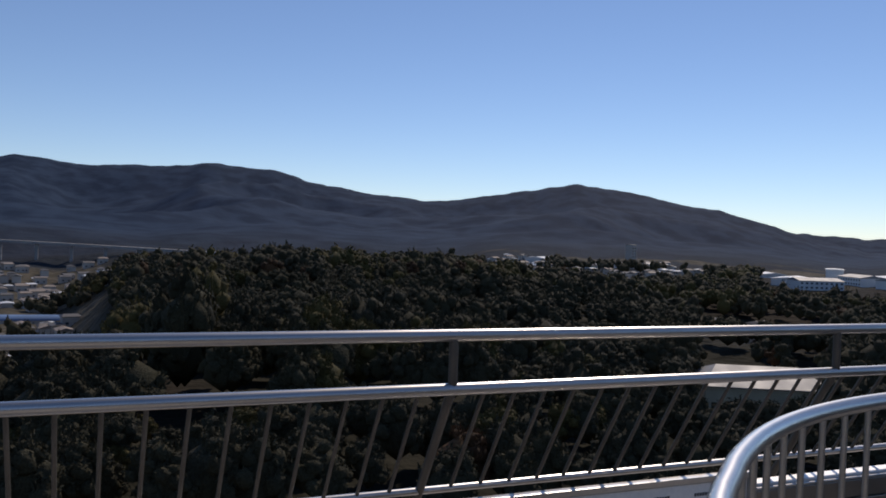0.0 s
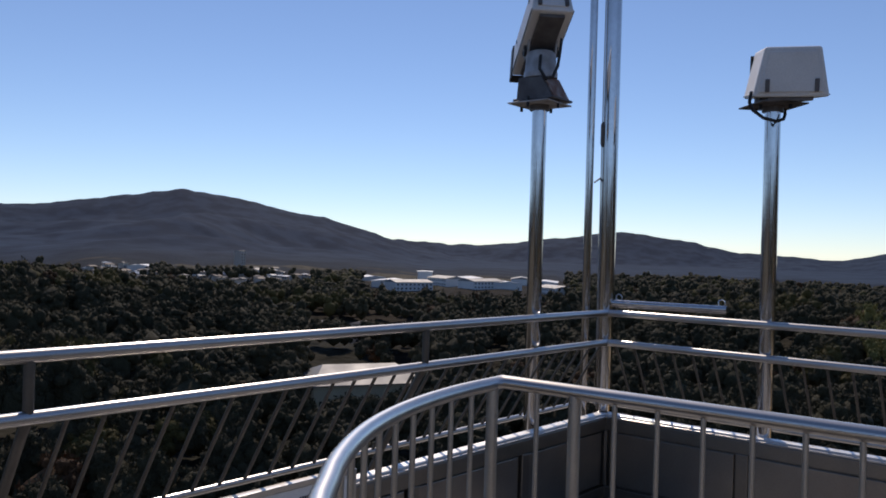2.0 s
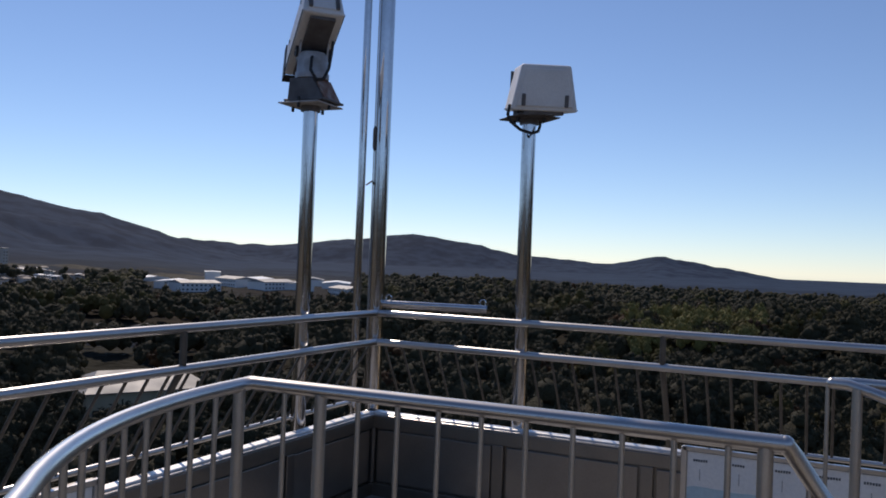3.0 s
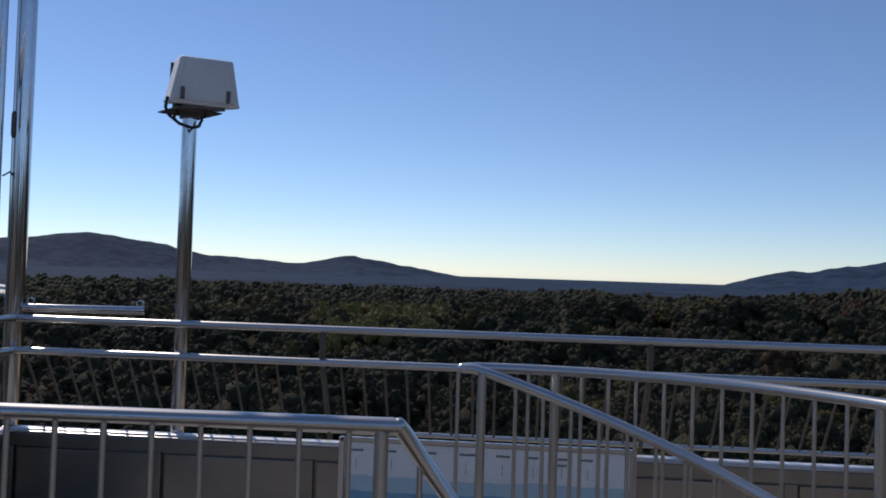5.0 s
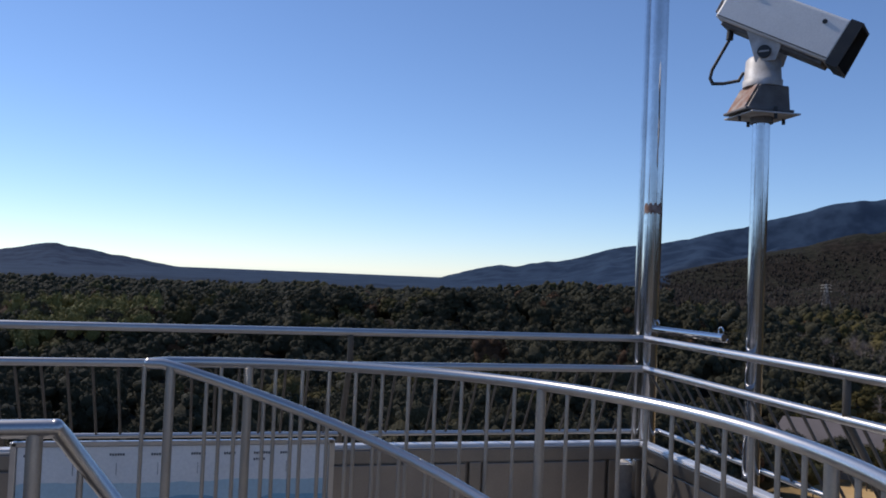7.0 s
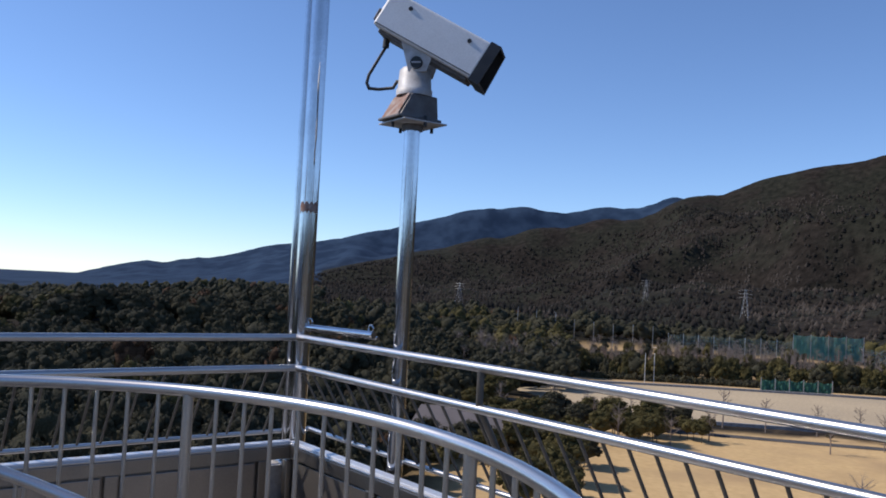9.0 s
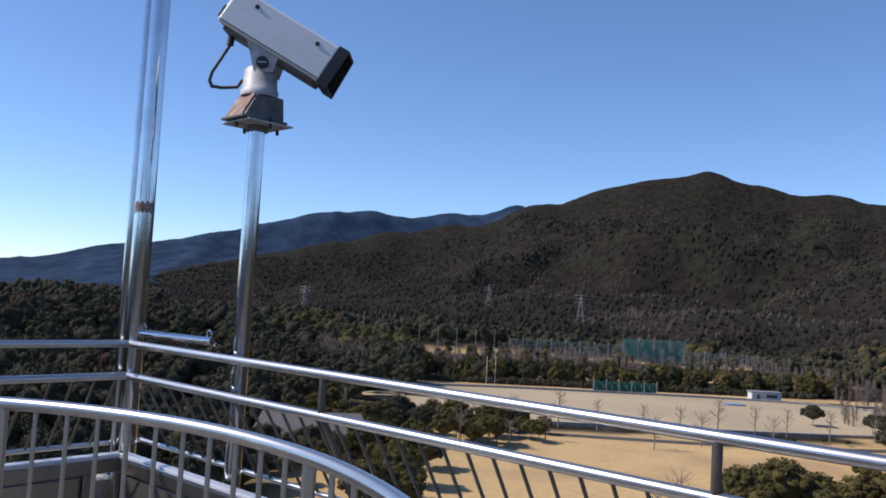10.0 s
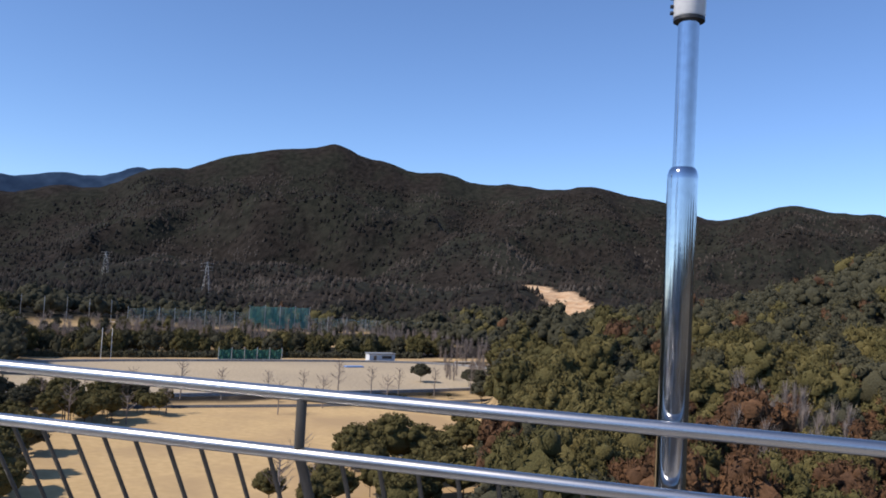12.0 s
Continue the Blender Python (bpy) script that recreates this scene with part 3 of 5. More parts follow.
def stair_guard():
    """Round guard of the stair well: from the landing's edge, all round the west, to the stair's head."""
    ob = thing("stair_guard", (CX, CY, 0), "curved brushed steel guard rail with thin balusters round the stair well", "railing")
    inv = Matrix.Translation((-CX, -CY, 0))
    z = 1.09
    z_in = (2.56, 1.28)

    def ring(a, z=0.0):
        return around(a, float(np.interp(a, (85, 100, 112, 122, 130, 165, 210, 250, 290, 305, 320, 340, 358), (1.728, 1.69, 1.664, 1.642, 1.628, 1.64, 1.668, 1.682, 1.70, 1.697, 1.675, 1.628, 1.585))), z)

    arc = [ring(a, z) for a in np.arange(85.0, 358.1, 3.0)]
    v = Vector((2.50, 2.845, z))
    straight = [(z_in[0], z_in[1], z), tuple(v)]
    bend = [Vector(straight[0]), v] + arc[1:]
    part("arc_rail", tube([inv @ p for p in bend], RAIL_R), STEEL, ob, smooth=True)
    end = around(2.6, 1.53, z)
    part("head_rail", tube([inv @ p for p in (arc[-1], around(0.5, 1.575, z), end)], RAIL_R), STEEL, ob, smooth=True)
    bar, post = None, None

    def stand(name, p, thick):
        nonlocal bar, post
        at = inv @ Matrix.Translation((p[0], p[1], 0))
        if thick:
            if post is None:
                bm = tube([(0, 0, 0), (0, 0, z - 0.01)], 0.019)
                box((0.1, 0.1, 0.008), (0, 0, 0.004), 0.002, bm)
                post = part(name, bm, THIN_STEEL, ob, smooth=True, m=at).data
            else:
                link_mesh(name, post, STEEL, ob, m=at)
        elif bar is None:
            bar = part(name, tube([(0, 0, 0.1), (0, 0, z - 0.01)], 0.008, 8), THIN_STEEL, ob, smooth=True, m=at).data
        else:
            link_mesh(name, bar, STEEL, ob, m=at)

    k = 0
    for a in np.arange(352.4, 86.0, -3.95):
        p = ring(a)
        stand("post" if k % 11 == 1 else "baluster", p, k % 11 == 1)
        k += 1
    n = 12
    for i in range(1, n):
        p = Vector(straight[0]).lerp(Vector(straight[1]), i / n)
        stand("post" if i == 10 else "baluster", p, i == 10)
    stand("post", (z_in[0], z_in[1] + 0.045), True)
    stand("post", around(-0.6, 1.50), True)
    stand("baluster", around(3.2, 1.53), False)
    for p in (Vector((z_in[0], z_in[1], z)), end):
        bm = bmesh.new()
        bmesh.ops.create_uvsphere(bm, u_segments=16, v_segments=10, radius=RAIL_R * 1.02, matrix=inv @ Matrix.Translation(p))
        for f in bm.faces:
            f.smooth = True
        part("elbow", bm, STEEL, ob)
    low = [ring(a, 0.1) for a in np.arange(85.0, 358.1, 6.0)]
    part("foot_rail", tube([inv @ p for p in low], 0.012, 8), STEEL, ob, smooth=True)
    return ob


def spiral_stair():
    ob = thing("spiral_staircase", (CX, CY, -3.2), "steel spiral staircase descending from the deck", "staircase")
    inv = Matrix.Translation((-CX, -CY, 3.2))
    drop, turn = 0.185, 22.5
    part("column", tube([(0, 0, 0), (0, 0, 3.2)], 0.09), DULL, ob, smooth=True)
    tread = None
    for i in range(16):
        if tread is None:
            bm = bmesh.new()
            t = [[bm.verts.new((r * math.cos(radians(a)), r * math.sin(radians(a)), z)) for r, a in ((0.06, -turn), (1.5, -turn), (1.5, -turn / 2), (1.5, 0), (0.06, 0))]
                 for z in (0.0, -0.04)]
            bm.faces.new(t[0]), bm.faces.new(t[1][::-1])
            for k in range(5):
                bm.faces.new((t[0][k], t[0][(k + 1) % 5], t[1][(k + 1) % 5], t[1][k]))
            tread = part("tread", bm, DULL, ob, m=pose(0, 0, 3.2 - drop, 0, 0, 2)).data
        else:
            link_mesh("tread", tread, DULL, ob, m=pose(0, 0, 3.2 - drop * (i + 1), 0, 0, 2 - turn * i))
    fall = drop / turn
    outer = [around(2.6, 1.53, 1.09), around(0.6, 1.515, 1.09)] + [around(-a, 1.5, 1.09 - fall * a) for a in np.arange(3.0, 200, 6)]
    part("outer_handrail", tube([inv @ p for p in outer], RAIL_R), STEEL, ob, smooth=True)
    inner = [Vector((2.56, 1.28, 1.09))] + [around(39.6 - a, 0.254, 1.09 - 0.006 * a) for a in np.arange(4, 240, 12)]
    part("inner_handrail", tube([inv @ p for p in inner], RAIL_R), STEEL, ob, smooth=True)
    bar = None
    for k, a in enumerate(np.arange(6.0, 198, 4.4)):
        at = inv @ Matrix.Translation(around(-a, 1.5, 1.09 - fall * a))
        if bar is None:
            bar = part("baluster", tube([(0, 0, -1.02), (0, 0, -0.01)], 0.008, 8), THIN_STEEL, ob, smooth=True, m=at).data
        else:
            link_mesh("baluster", bar, STEEL, ob, m=at)
    for k, a in enumerate(np.arange(14.0, 220, 14)):
        link_mesh("baluster", bar, STEEL, ob, m=inv @ Matrix.Translation(around(39.6 - a, 0.254, 1.09 - 0.006 * a)))


deck_floor()
for s, bay in (("north", 0.0), ("east", 0.19), ("south", 0.0), ("west", 0.0)):
    parapet(s, bay)
railing("north", [1.885 - 1.8, 1.885, 3.685, 5.485, 7.28], "brushed steel deck railing with outward-splayed balusters, sun glinting")
railing("east", [1.8, 3.605], "brushed steel deck railing with splayed balusters between two flagpoles")
railing("south", [1.7, 3.495, 5.295, 7.1, 8.9], "brushed steel deck railing with splayed balusters above the park")
stair_guard()
spiral_stair()


PRINT_TEAL = material("teal printed haze", (0.46, 0.62, 0.66), 0.35, 0.0, (0.54, 0.68, 0.70), 4, 60, 0.02, 0.001)


def map_board(x, y, turn, zt, seed, label):
    """A panorama board on a parapet: pale sky, two blue printed ridges, short columns of small print with leader lines."""
    w, zb = 1.59, 0.05
    ob = thing("view_board", (x, y, 0), label, "sign", "view boards", turn=turn)
    part("backing", box((w, 0.03, zt - zb), (0, 0.035, (zt + zb) / 2), 0.004), DULL, ob)
    part("sheet", box((w - 0.05, 0.006, zt - zb - 0.05), (0, 0.017, (zt + zb) / 2), 0.001), BOARD, ob)
    n = 60
    for name, mat, y0, drop, swing, words in (("haze_print", PRINT_TEAL, 0.0125, 0.18, 0.05, "pale teal printed hills"), ("ridge_print", BOARD_BLUE, 0.011, 0.25, 0.07, "blue printed ridge line")):
        bm = bmesh.new()
        top = [bm.verts.new((-w / 2 + 0.027 + (w - 0.054) * i / n, y0, zt - drop - swing * float(fbm(np.array(i / 9.0 + drop * 70), np.array(0.5), seed)))) for i in range(n + 1)]
        low = [bm.verts.new((v.co.x, y0, zb + 0.03)) for v in top]
        for i in range(n):
            bm.faces.new((low[i], low[i + 1], top[i + 1], top[i]))
        part(name, bm, mat, ob, words)
    r = random.Random(seed)
    bm, lines = bmesh.new(), bmesh.new()
    xx = -w / 2 + 0.06
    while xx < w / 2 - 0.14:
        rows = r.choice((1, 2, 2))
        for k in range(rows):
            for j in range(r.randint(4, 8)):
                box((0.0085, 0.002, 0.012), (xx + j * 0.0125, 0.0125, zt - 0.066 - k * 0.033 + r.uniform(-0.001, 0.001)), 0, bm)
        box((0.002, 0.002, 0.06), (xx + 0.03, 0.0126, zt - 0.14), 0, lines)
        xx += r.uniform(0.13, 0.21)
    part("print_bars", bm, INK, ob, "lines of small dark print")
    part("leader_lines", lines, GREYCAST, ob, "thin printed leader lines")
    for sx in (-1, 1):
        part("edge_strip", box((0.03, 0.02, zt - zb), (sx * (w / 2 - 0.008), 0.012, (zt + zb) / 2), 0.003), STEEL, ob)
    part("top_strip", box((w, 0.02, 0.025), (0, 0.012, zt - 0.008), 0.003), STEEL, ob)


map_board(XE - 0.09, 1.095, -90, 0.573, 4, "pale printed panorama board with blue ridge, on the parapet")
map_board(1.94, YN - 0.09, 0, 0.60, 9, "pale printed panorama board beneath the north railing")


# ---- masts ----
def housing(parent, m, pitch, size, hooded=True):
    """A long weatherproof camera housing; local x is its line of sight, its bottom's middle is the origin."""
    L, wb, wt, h = size
    turn = m @ pose(0, 0, 0, 0, pitch, 0)
    bm = bmesh.new()
    vs = [bm.verts.new((sx * L / 2, sy * w / 2, z)) for sx in (-1, 1) for (w, z) in ((wb, 0), (wt, h)) for sy in (-1, 1)]
    for q in ((0, 1, 3, 2), (4, 6, 7, 5), (0, 4, 5, 1), (2, 3, 7, 6), (0, 2, 6, 4), (1, 5, 7, 3)):
        bm.faces.new([vs[i] for i in q])
    bmesh.ops.bevel(bm, geom=bm.edges[:], offset=0.012, segments=2, profile=0.5, affect="EDGES")
    body = part("housing", bm, OFFWHITE, parent, "off-white sheet metal camera housing", m=turn)
    bm = bmesh.new()
    q = [[bm.verts.new((x, sy * wz / 2, z)) for wz, z, sy in ((wb - 0.06, 0.025, -1), (wb - 0.06, 0.025, 1), (wt - 0.045, h - 0.025, 1), (wt - 0.045, h - 0.025, -1))] for x in (-L / 2 - 0.01, -L / 2 + 0.004)]
    bm.faces.new(q[0]), bm.faces.new(q[1][::-1])
    for k in range(4):
        bm.faces.new((q[0][k], q[0][(k + 1) % 4], q[1][(k + 1) % 4], q[1][k]))
    bmesh.ops.bevel(bm, geom=bm.edges[:], offset=0.003, segments=1, affect="EDGES")
    part("rear_plate", bm, OFFWHITE, body, "weathered rear cover plate")
    for sy in (-1, 1):
        part("seam", box((L - 0.02, 0.004, 0.006), (0, sy * (wb / 2 + 0.0005), 0.012), 0.001), GREYCAST, body)
    for sy in (-1, 1):
        part("latch", box((0.02, 0.022, 0.07), (-L / 2 - 0.012, sy * wb * 0.32, 0.06), 0.004), GREYCAST, body, "dark latch")
    bm = bmesh.new()
    ring = [(wb + 0.012, -0.012), (wt + 0.012, h + 0.006)]
    o, i2 = [], []
    for x in (L / 2 - 0.005, L / 2 + 0.055):
        o.append([bm.verts.new((x, sy * w / 2, z)) for (w, z) in ring for sy in ((-1, 1) if z < 0.1 else (1, -1))])
        i2.append([bm.verts.new((x, sy * (w - 0.024) / 2, z + (0.012 if z < 0.1 else -0.012))) for (w, z) in ring for sy in ((-1, 1) if z < 0.1 else (1, -1))])
    for k in range(4):
        j = (k + 1) % 4
        bm.faces.new((o[0][k], o[0][j], o[1][j], o[1][k])), bm.faces.new((i2[0][k], i2[1][k], i2[1][j], i2[0][j]))
        bm.faces.new((o[1][k], o[1][j], i2[1][j], i2[1][k])), bm.faces.new((o[0][k], i2[0][k], i2[0][j], o[0][j]))
    if hooded:
        part("visor", bm, BLACK, body, "black hood round the window")
    else:
        bm.free()
    part("window", box((0.006, wb - 0.06, h - 0.04), (L / 2 + 0.006, 0, h / 2)), DARKGLASS, body)
    for sx in (-0.17, 0.2) if hooded else ():
        for sy in (-1, 1):
            y = sy * (wt / 2 + (wb - wt) / 2 * 0.22 + 0.001)
            part("screw", tube([(sx, y - 0.004, h * 0.78), (sx, y + 0.002, h * 0.78)], 0.012, 10), BLACK, body)
    part("underplate", box((L * 0.9, wb * 0.6, 0.02), (0.0, 0, -0.010), 0.004), GREYCAST, body)
    return body


def camera_mast(x, y, azimuth, pitch, lift, shift, label, tall=True, side=0.0, loop=False):
    """A steel mast outside the railing with a camera housing on a pan head."""
    ob = thing("camera_mast", (x, y, 0.36), label, "surveillance camera", "camera masts")
    z = 2.37 - 0.36
    part("mast", tube([(0, 0, -0.0), (0, 0, z - 0.005)], 0.043, 20), POLISHED, ob, "polished steel mast", smooth=True)
    part("base_flange", tube([(0, 0, 0), (0, 0, 0.012)], 0.08, 20), STEEL, ob)
    yaw = 90 - azimuth
    head = pose(0, 0, z, 0, 0, yaw)
    part("plate", box((0.27, 0.27, 0.008), (0, 0, 0), 0.002, m=head @ pose(0, 0, 0.0, 0, 0, 45 if tall else 20)), WHITECAST if tall else GREYCAST, ob)
    for k in range(4):
        p = head @ pose(0, 0, 0, 0, 0, 45 + 90 * k) @ Vector((0.125 if tall else 0.11, 0, 0))
        part("bolt", tube([(p.x, p.y, p.z - 0.03), (p.x, p.y, p.z + 0.03)], 0.009, 8), BLACK, ob)
    part("collar", tube([(0, 0, z - 0.035), (0, 0, z - 0.004)], 0.058, 16), GREYCAST, ob)
    if tall:
        bm = bmesh.new()
        lo = [bm.verts.new((sx, sy * 0.10, 0.012)) for sx, sy in ((-0.145, -1), (0.10, -1), (0.10, 1), (-0.145, 1))]
        hi = [bm.verts.new((sx, sy * 0.09, 0.15)) for sx, sy in ((-0.065, -1), (0.095, -1), (0.095, 1), (-0.065, 1))]
        for k in range(4):
            bm.faces.new((lo[k], lo[(k + 1) % 4], hi[(k + 1) % 4], hi[k]))
        bm.faces.new(hi), bm.faces.new(lo[::-1])
        bmesh.ops.bevel(bm, geom=bm.edges[:], offset=0.008, segments=2, profile=0.5, affect="EDGES")
        part("pan_base", bm, GREYCAST, ob, "dark grey pan base", m=head @ pose(0, 0, 0, 0, 0, 45))
        part("base_rim", box((0.27, 0.22, 0.014), (-0.02, 0, 0.018), 0.004), GREYCAST, ob, m=head @ pose(0, 0, 0, 0, 0, 45))
        part("rear_cover", box((0.010, 0.165, 0.145), (0, 0, 0), 0.003), RUST, ob, "rusty cover plate", m=head @ pose(0, 0, 0, 0, 0, 45) @ pose(-0.109, 0, 0.085, 0, 30, 0))
        part("pan_drum", tube([(0.0, 0, 0.15), (0.0, 0, 0.185), (0.0, 0, 0.188), (0.0, 0, 0.29), (0.0, 0, 0.305)], 0, 24, radii=[0.098, 0.098, 0.092, 0.085, 0.07]), WHITECAST, ob, "weathered white drum", m=head, smooth=True)
        for sy in (-1, 1):
            bm = bmesh.new()
            f = [[bm.verts.new((x2, sy * t, z2)) for x2, z2 in ((-0.02, 0.27), (0.08, 0.27), (0.11, 0.365), (-0.07, 0.45))] for t in (0.075, 0.085)]
            bm.faces.new(f[0]), bm.faces.new(f[1][::-1])
            for k in range(4):
                bm.faces.new((f[0][k], f[0][(k + 1) % 4], f[1][(k + 1) % 4], f[1][k]))
            part("yoke", bm, WHITECAST, ob, m=head)
            part("pivot", tube([(0.025, sy * 0.083, 0.315), (0.025, sy * 0.1, 0.315)], 0.033, 14), BLACK, ob, m=head)
            part("pivot_slot", box((0.05, 0.004, 0.008), (0.025, sy * 0.1015, 0.315), 0.001), WHITECAST, ob, m=head)
        start = pose(shift, side, lift, 0, pitch, 0) @ Vector((-0.24, 0, -0.02))
        if loop:                                              # a slack loop out behind the head
            tube_pts = [tuple(start), (start.x - 0.005, 0, start.z - 0.05), (start.x - 0.045, 0, start.z - 0.12), (start.x - 0.09, 0, start.z - 0.20), (start.x - 0.10, 0, start.z - 0.245), (start.x - 0.085, 0, start.z - 0.275),
                        (start.x - 0.03, 0, start.z - 0.28), (start.x + 0.05, 0, 0.20), (-0.10, 0, 0.235), (-0.07, 0, 0.235)]
            part("plug", tube([tuple(start), (start.x - 0.004, 0, start.z - 0.05)], 0.018, 10), BLACK, ob, m=head, smooth=True)
        else:                                                 # a short loop down the back of the head
            tube_pts = [(-0.085, 0.02, 0.265), (-0.12, 0.03, 0.25), (-0.13, 0.035, 0.18), (-0.135, 0.0, 0.125), (-0.135, -0.04, 0.135), (-0.125, -0.07, 0.20), (-0.11, -0.085, 0.29), (-0.12, -0.09, 0.36)]
    else:
        part("pan_base", tube([(0, 0, 0.006), (0, 0, 0.05)], 0.10, 18), GREYCAST, ob, m=head)
        tube_pts = [(-0.16, 0.14, 0.05), (-0.17, 0.15, -0.01), (-0.16, 0.13, -0.05), (-0.14, 0.07, -0.09), (-0.12, 0.0, -0.105), (-0.07, -0.045, -0.085), (-0.03, -0.06, -0.05)]
    bm = tube(tube_pts, 0.009, 8)
    part("cable", bm, BLACK, ob, "black cable loop", smooth=True, m=head)
    housing(ob, head @ Matrix.Translation((shift, side, lift)), pitch, (0.62, 0.235, 0.185, 0.215) if tall else (0.36, 0.39, 0.285, 0.265), tall)
    return ob


camera_mast(4.36, 3.97, 44, 23, 0.345, 0.0, "off-white camera housing on a polished steel mast, seen from behind")
camera_mast(5.055, 2.875, 62, -9, 0.045, 0.0, "boxy off-white camera housing low on a polished steel mast", tall=False, side=-0.06)
camera_mast(4.08, -1.72, 229, 28.5, 0.375, 0.05, "off-white camera housing tilted down, rusty pan head, steel mast", loop=True)


def flagpole(x, y, radius, top, label, arm=None, stains=()):
    ob = thing("flagpole", (x, y, 0.36), label, "flagpole", "corner poles")
    h = top - 0.36
    part("pole", tube([(0, 0, 0), (0, 0, h * 0.5), (0, 0, h)], radius, 24, radii=[radius, radius * 0.97, radius * 0.85]), POLISHED, ob, smooth=True)
    part("base_flange", tube([(0, 0, 0), (0, 0, 0.014)], radius + 0.04, 20), STEEL, ob)
    part("truck", tube([(0, 0, h), (0, 0, h + 0.05), (0, 0, h + 0.09)], 0, 16, radii=[radius, radius, 0.015]), STEEL, ob, smooth=True)
    for z, hh, facing in stains:                              # a rust patch on one side of the pole
        bm = bmesh.new()
        cols = []
        for k in range(13):
            a = radians(facing - 62 + k * 124 / 12)
            up, dn = hh * (0.45 + 0.55 * math.sin(k * 2.1) ** 2), hh * (0.4 + 0.6 * math.cos(k * 1.3) ** 2)
            cols.append([bm.verts.new(((radius + o) * math.cos(a), (radius + o) * math.sin(a), zz)) for o, zz in ((0.0, z - dn), (0.002, z - dn * 0.9), (0.002, z + up * 0.9), (0.0, z + up))])
        for c, d in zip(cols, cols[1:]):
            for k in range(3):
                bm.faces.new((c[k], d[k], d[k + 1], c[k + 1]))
        part("rust_patch", bm, RUST, ob, "rust-stained patch")
    if arm:
        dx, dy, length = arm
        z = 1.207 - 0.36
        sx, sy = -dy * 0.045, dx * 0.045
        bar = part("arm", tube([(0, 0, z), (dx * length, dy * length, z)], 0.021), POLISHED, ob, "polished horizontal arm", smooth=True)
        part("arm_stay", tube([(sx, sy, z - 0.02), (dx * length * 0.98 + sx, dy * length * 0.98 + sy, z - 0.02)], 0.012), POLISHED, ob, smooth=True)
        for f in (0.12, 0.96):
            ring = [(dx * length * f + dx * 0.02 * math.cos(k), dy * length * f + dy * 0.02 * math.cos(k), z + 0.035 + 0.022 * math.sin(k)) for k in np.linspace(-1.4, 4.5, 12)]
            part("eye_ring", tube(ring, 0.004, 6), POLISHED, bar, smooth=True)
    return ob


flagpole(5.085, 3.905, 0.055, 6.4, "thick polished flagpole at the deck corner", arm=(0.13, -0.99, 0.76))
thin = flagpole(4.985, 3.99, 0.026, 6.0, "thin polished pole beside the flagpole")
rope = thing("halyard", (5.03, 3.93, 0.9), "thin halyard wire with turnbuckle beside the flagpole", "rope")
part("wire", tube([(0, 0, 0), (0.0, 0.003, 1.3), (0, 0, 4.9)], 0.003, 6), GALV, rope)
part("turnbuckle", tube([(0, 0, 1.3), (0, 0, 1.32), (0, 0, 1.44), (0, 0, 1.46)], 0, 8, radii=[0.005, 0.012, 0.012, 0.005]), GREYCAST, rope, "dark turnbuckle")
part("cleat", tube([(-0.05, 0.02, 1.07), (-0.01, 0, 1.10), (0.05, -0.02, 1.03), (0.085, -0.04, 0.94), (0.075, -0.04, 0.92)], 0.005, 6), BLACK, rope, "black loose loop")
flagpole(5.07, -1.665, 0.058, 6.4, "thick polished flagpole with rust stain at the corner", arm=(-0.99, -0.13, 0.68), stains=((1.953 - 0.36, 0.042, 150),))
flagpole(5.165, -1.64, 0.028, 6.0, "thin polished pole behind the flagpole")


def lamp_post():
    ob = thing("lamp_post", (0.355, -1.70, 0.36), "stepped polished steel lamp post with white enamel head", "lamp")
    part("lower_pole", tube([(0, 0, 0), (0, 0, 1.515), (0, 0, 1.53), (0, 0, 1.538)], 0, 24, radii=[0.044, 0.044, 0.040, 0.034]), POLISHED, ob, smooth=True)
    part("upper_pole", tube([(0, 0, 1.53), (0, 0, 2.02)], 0.031, 20), POLISHED, ob, smooth=True)
    part("base_flange", tube([(0, 0, 0), (0, 0, 0.012)], 0.085, 20), STEEL, ob)
    part("head", tube([(0, 0, 1.985), (0, 0, 1.99), (0, 0, 2.2), (0, 0, 2.26), (0, 0, 2.3)], 0, 24, radii=[0.043, 0.047, 0.047, 0.06, 0.02]), LAMPWHITE, ob, "white enamel lamp head", smooth=True)
    part("gasket", tube([(0, 0, 1.975), (0, 0, 1.985)], 0.046, 24), BLACK, ob)
    for k, zz in ((0, 2.0), (1, 2.02), (2, 2.045)):
        a = radians(10)
        part("screw", tube([(math.cos(a) * 0.044, math.sin(a) * 0.044, zz), (math.cos(a) * 0.056, math.sin(a) * 0.056, zz)], 0.006, 8), BLACK, ob)


lamp_post()


# ---- sports ground and park ----
def park_point(u, v):
    """A place in the park from its own two axes, along and across the sports ground."""
    return (-u + v) * 0.7071, -(u + v) * 0.7071


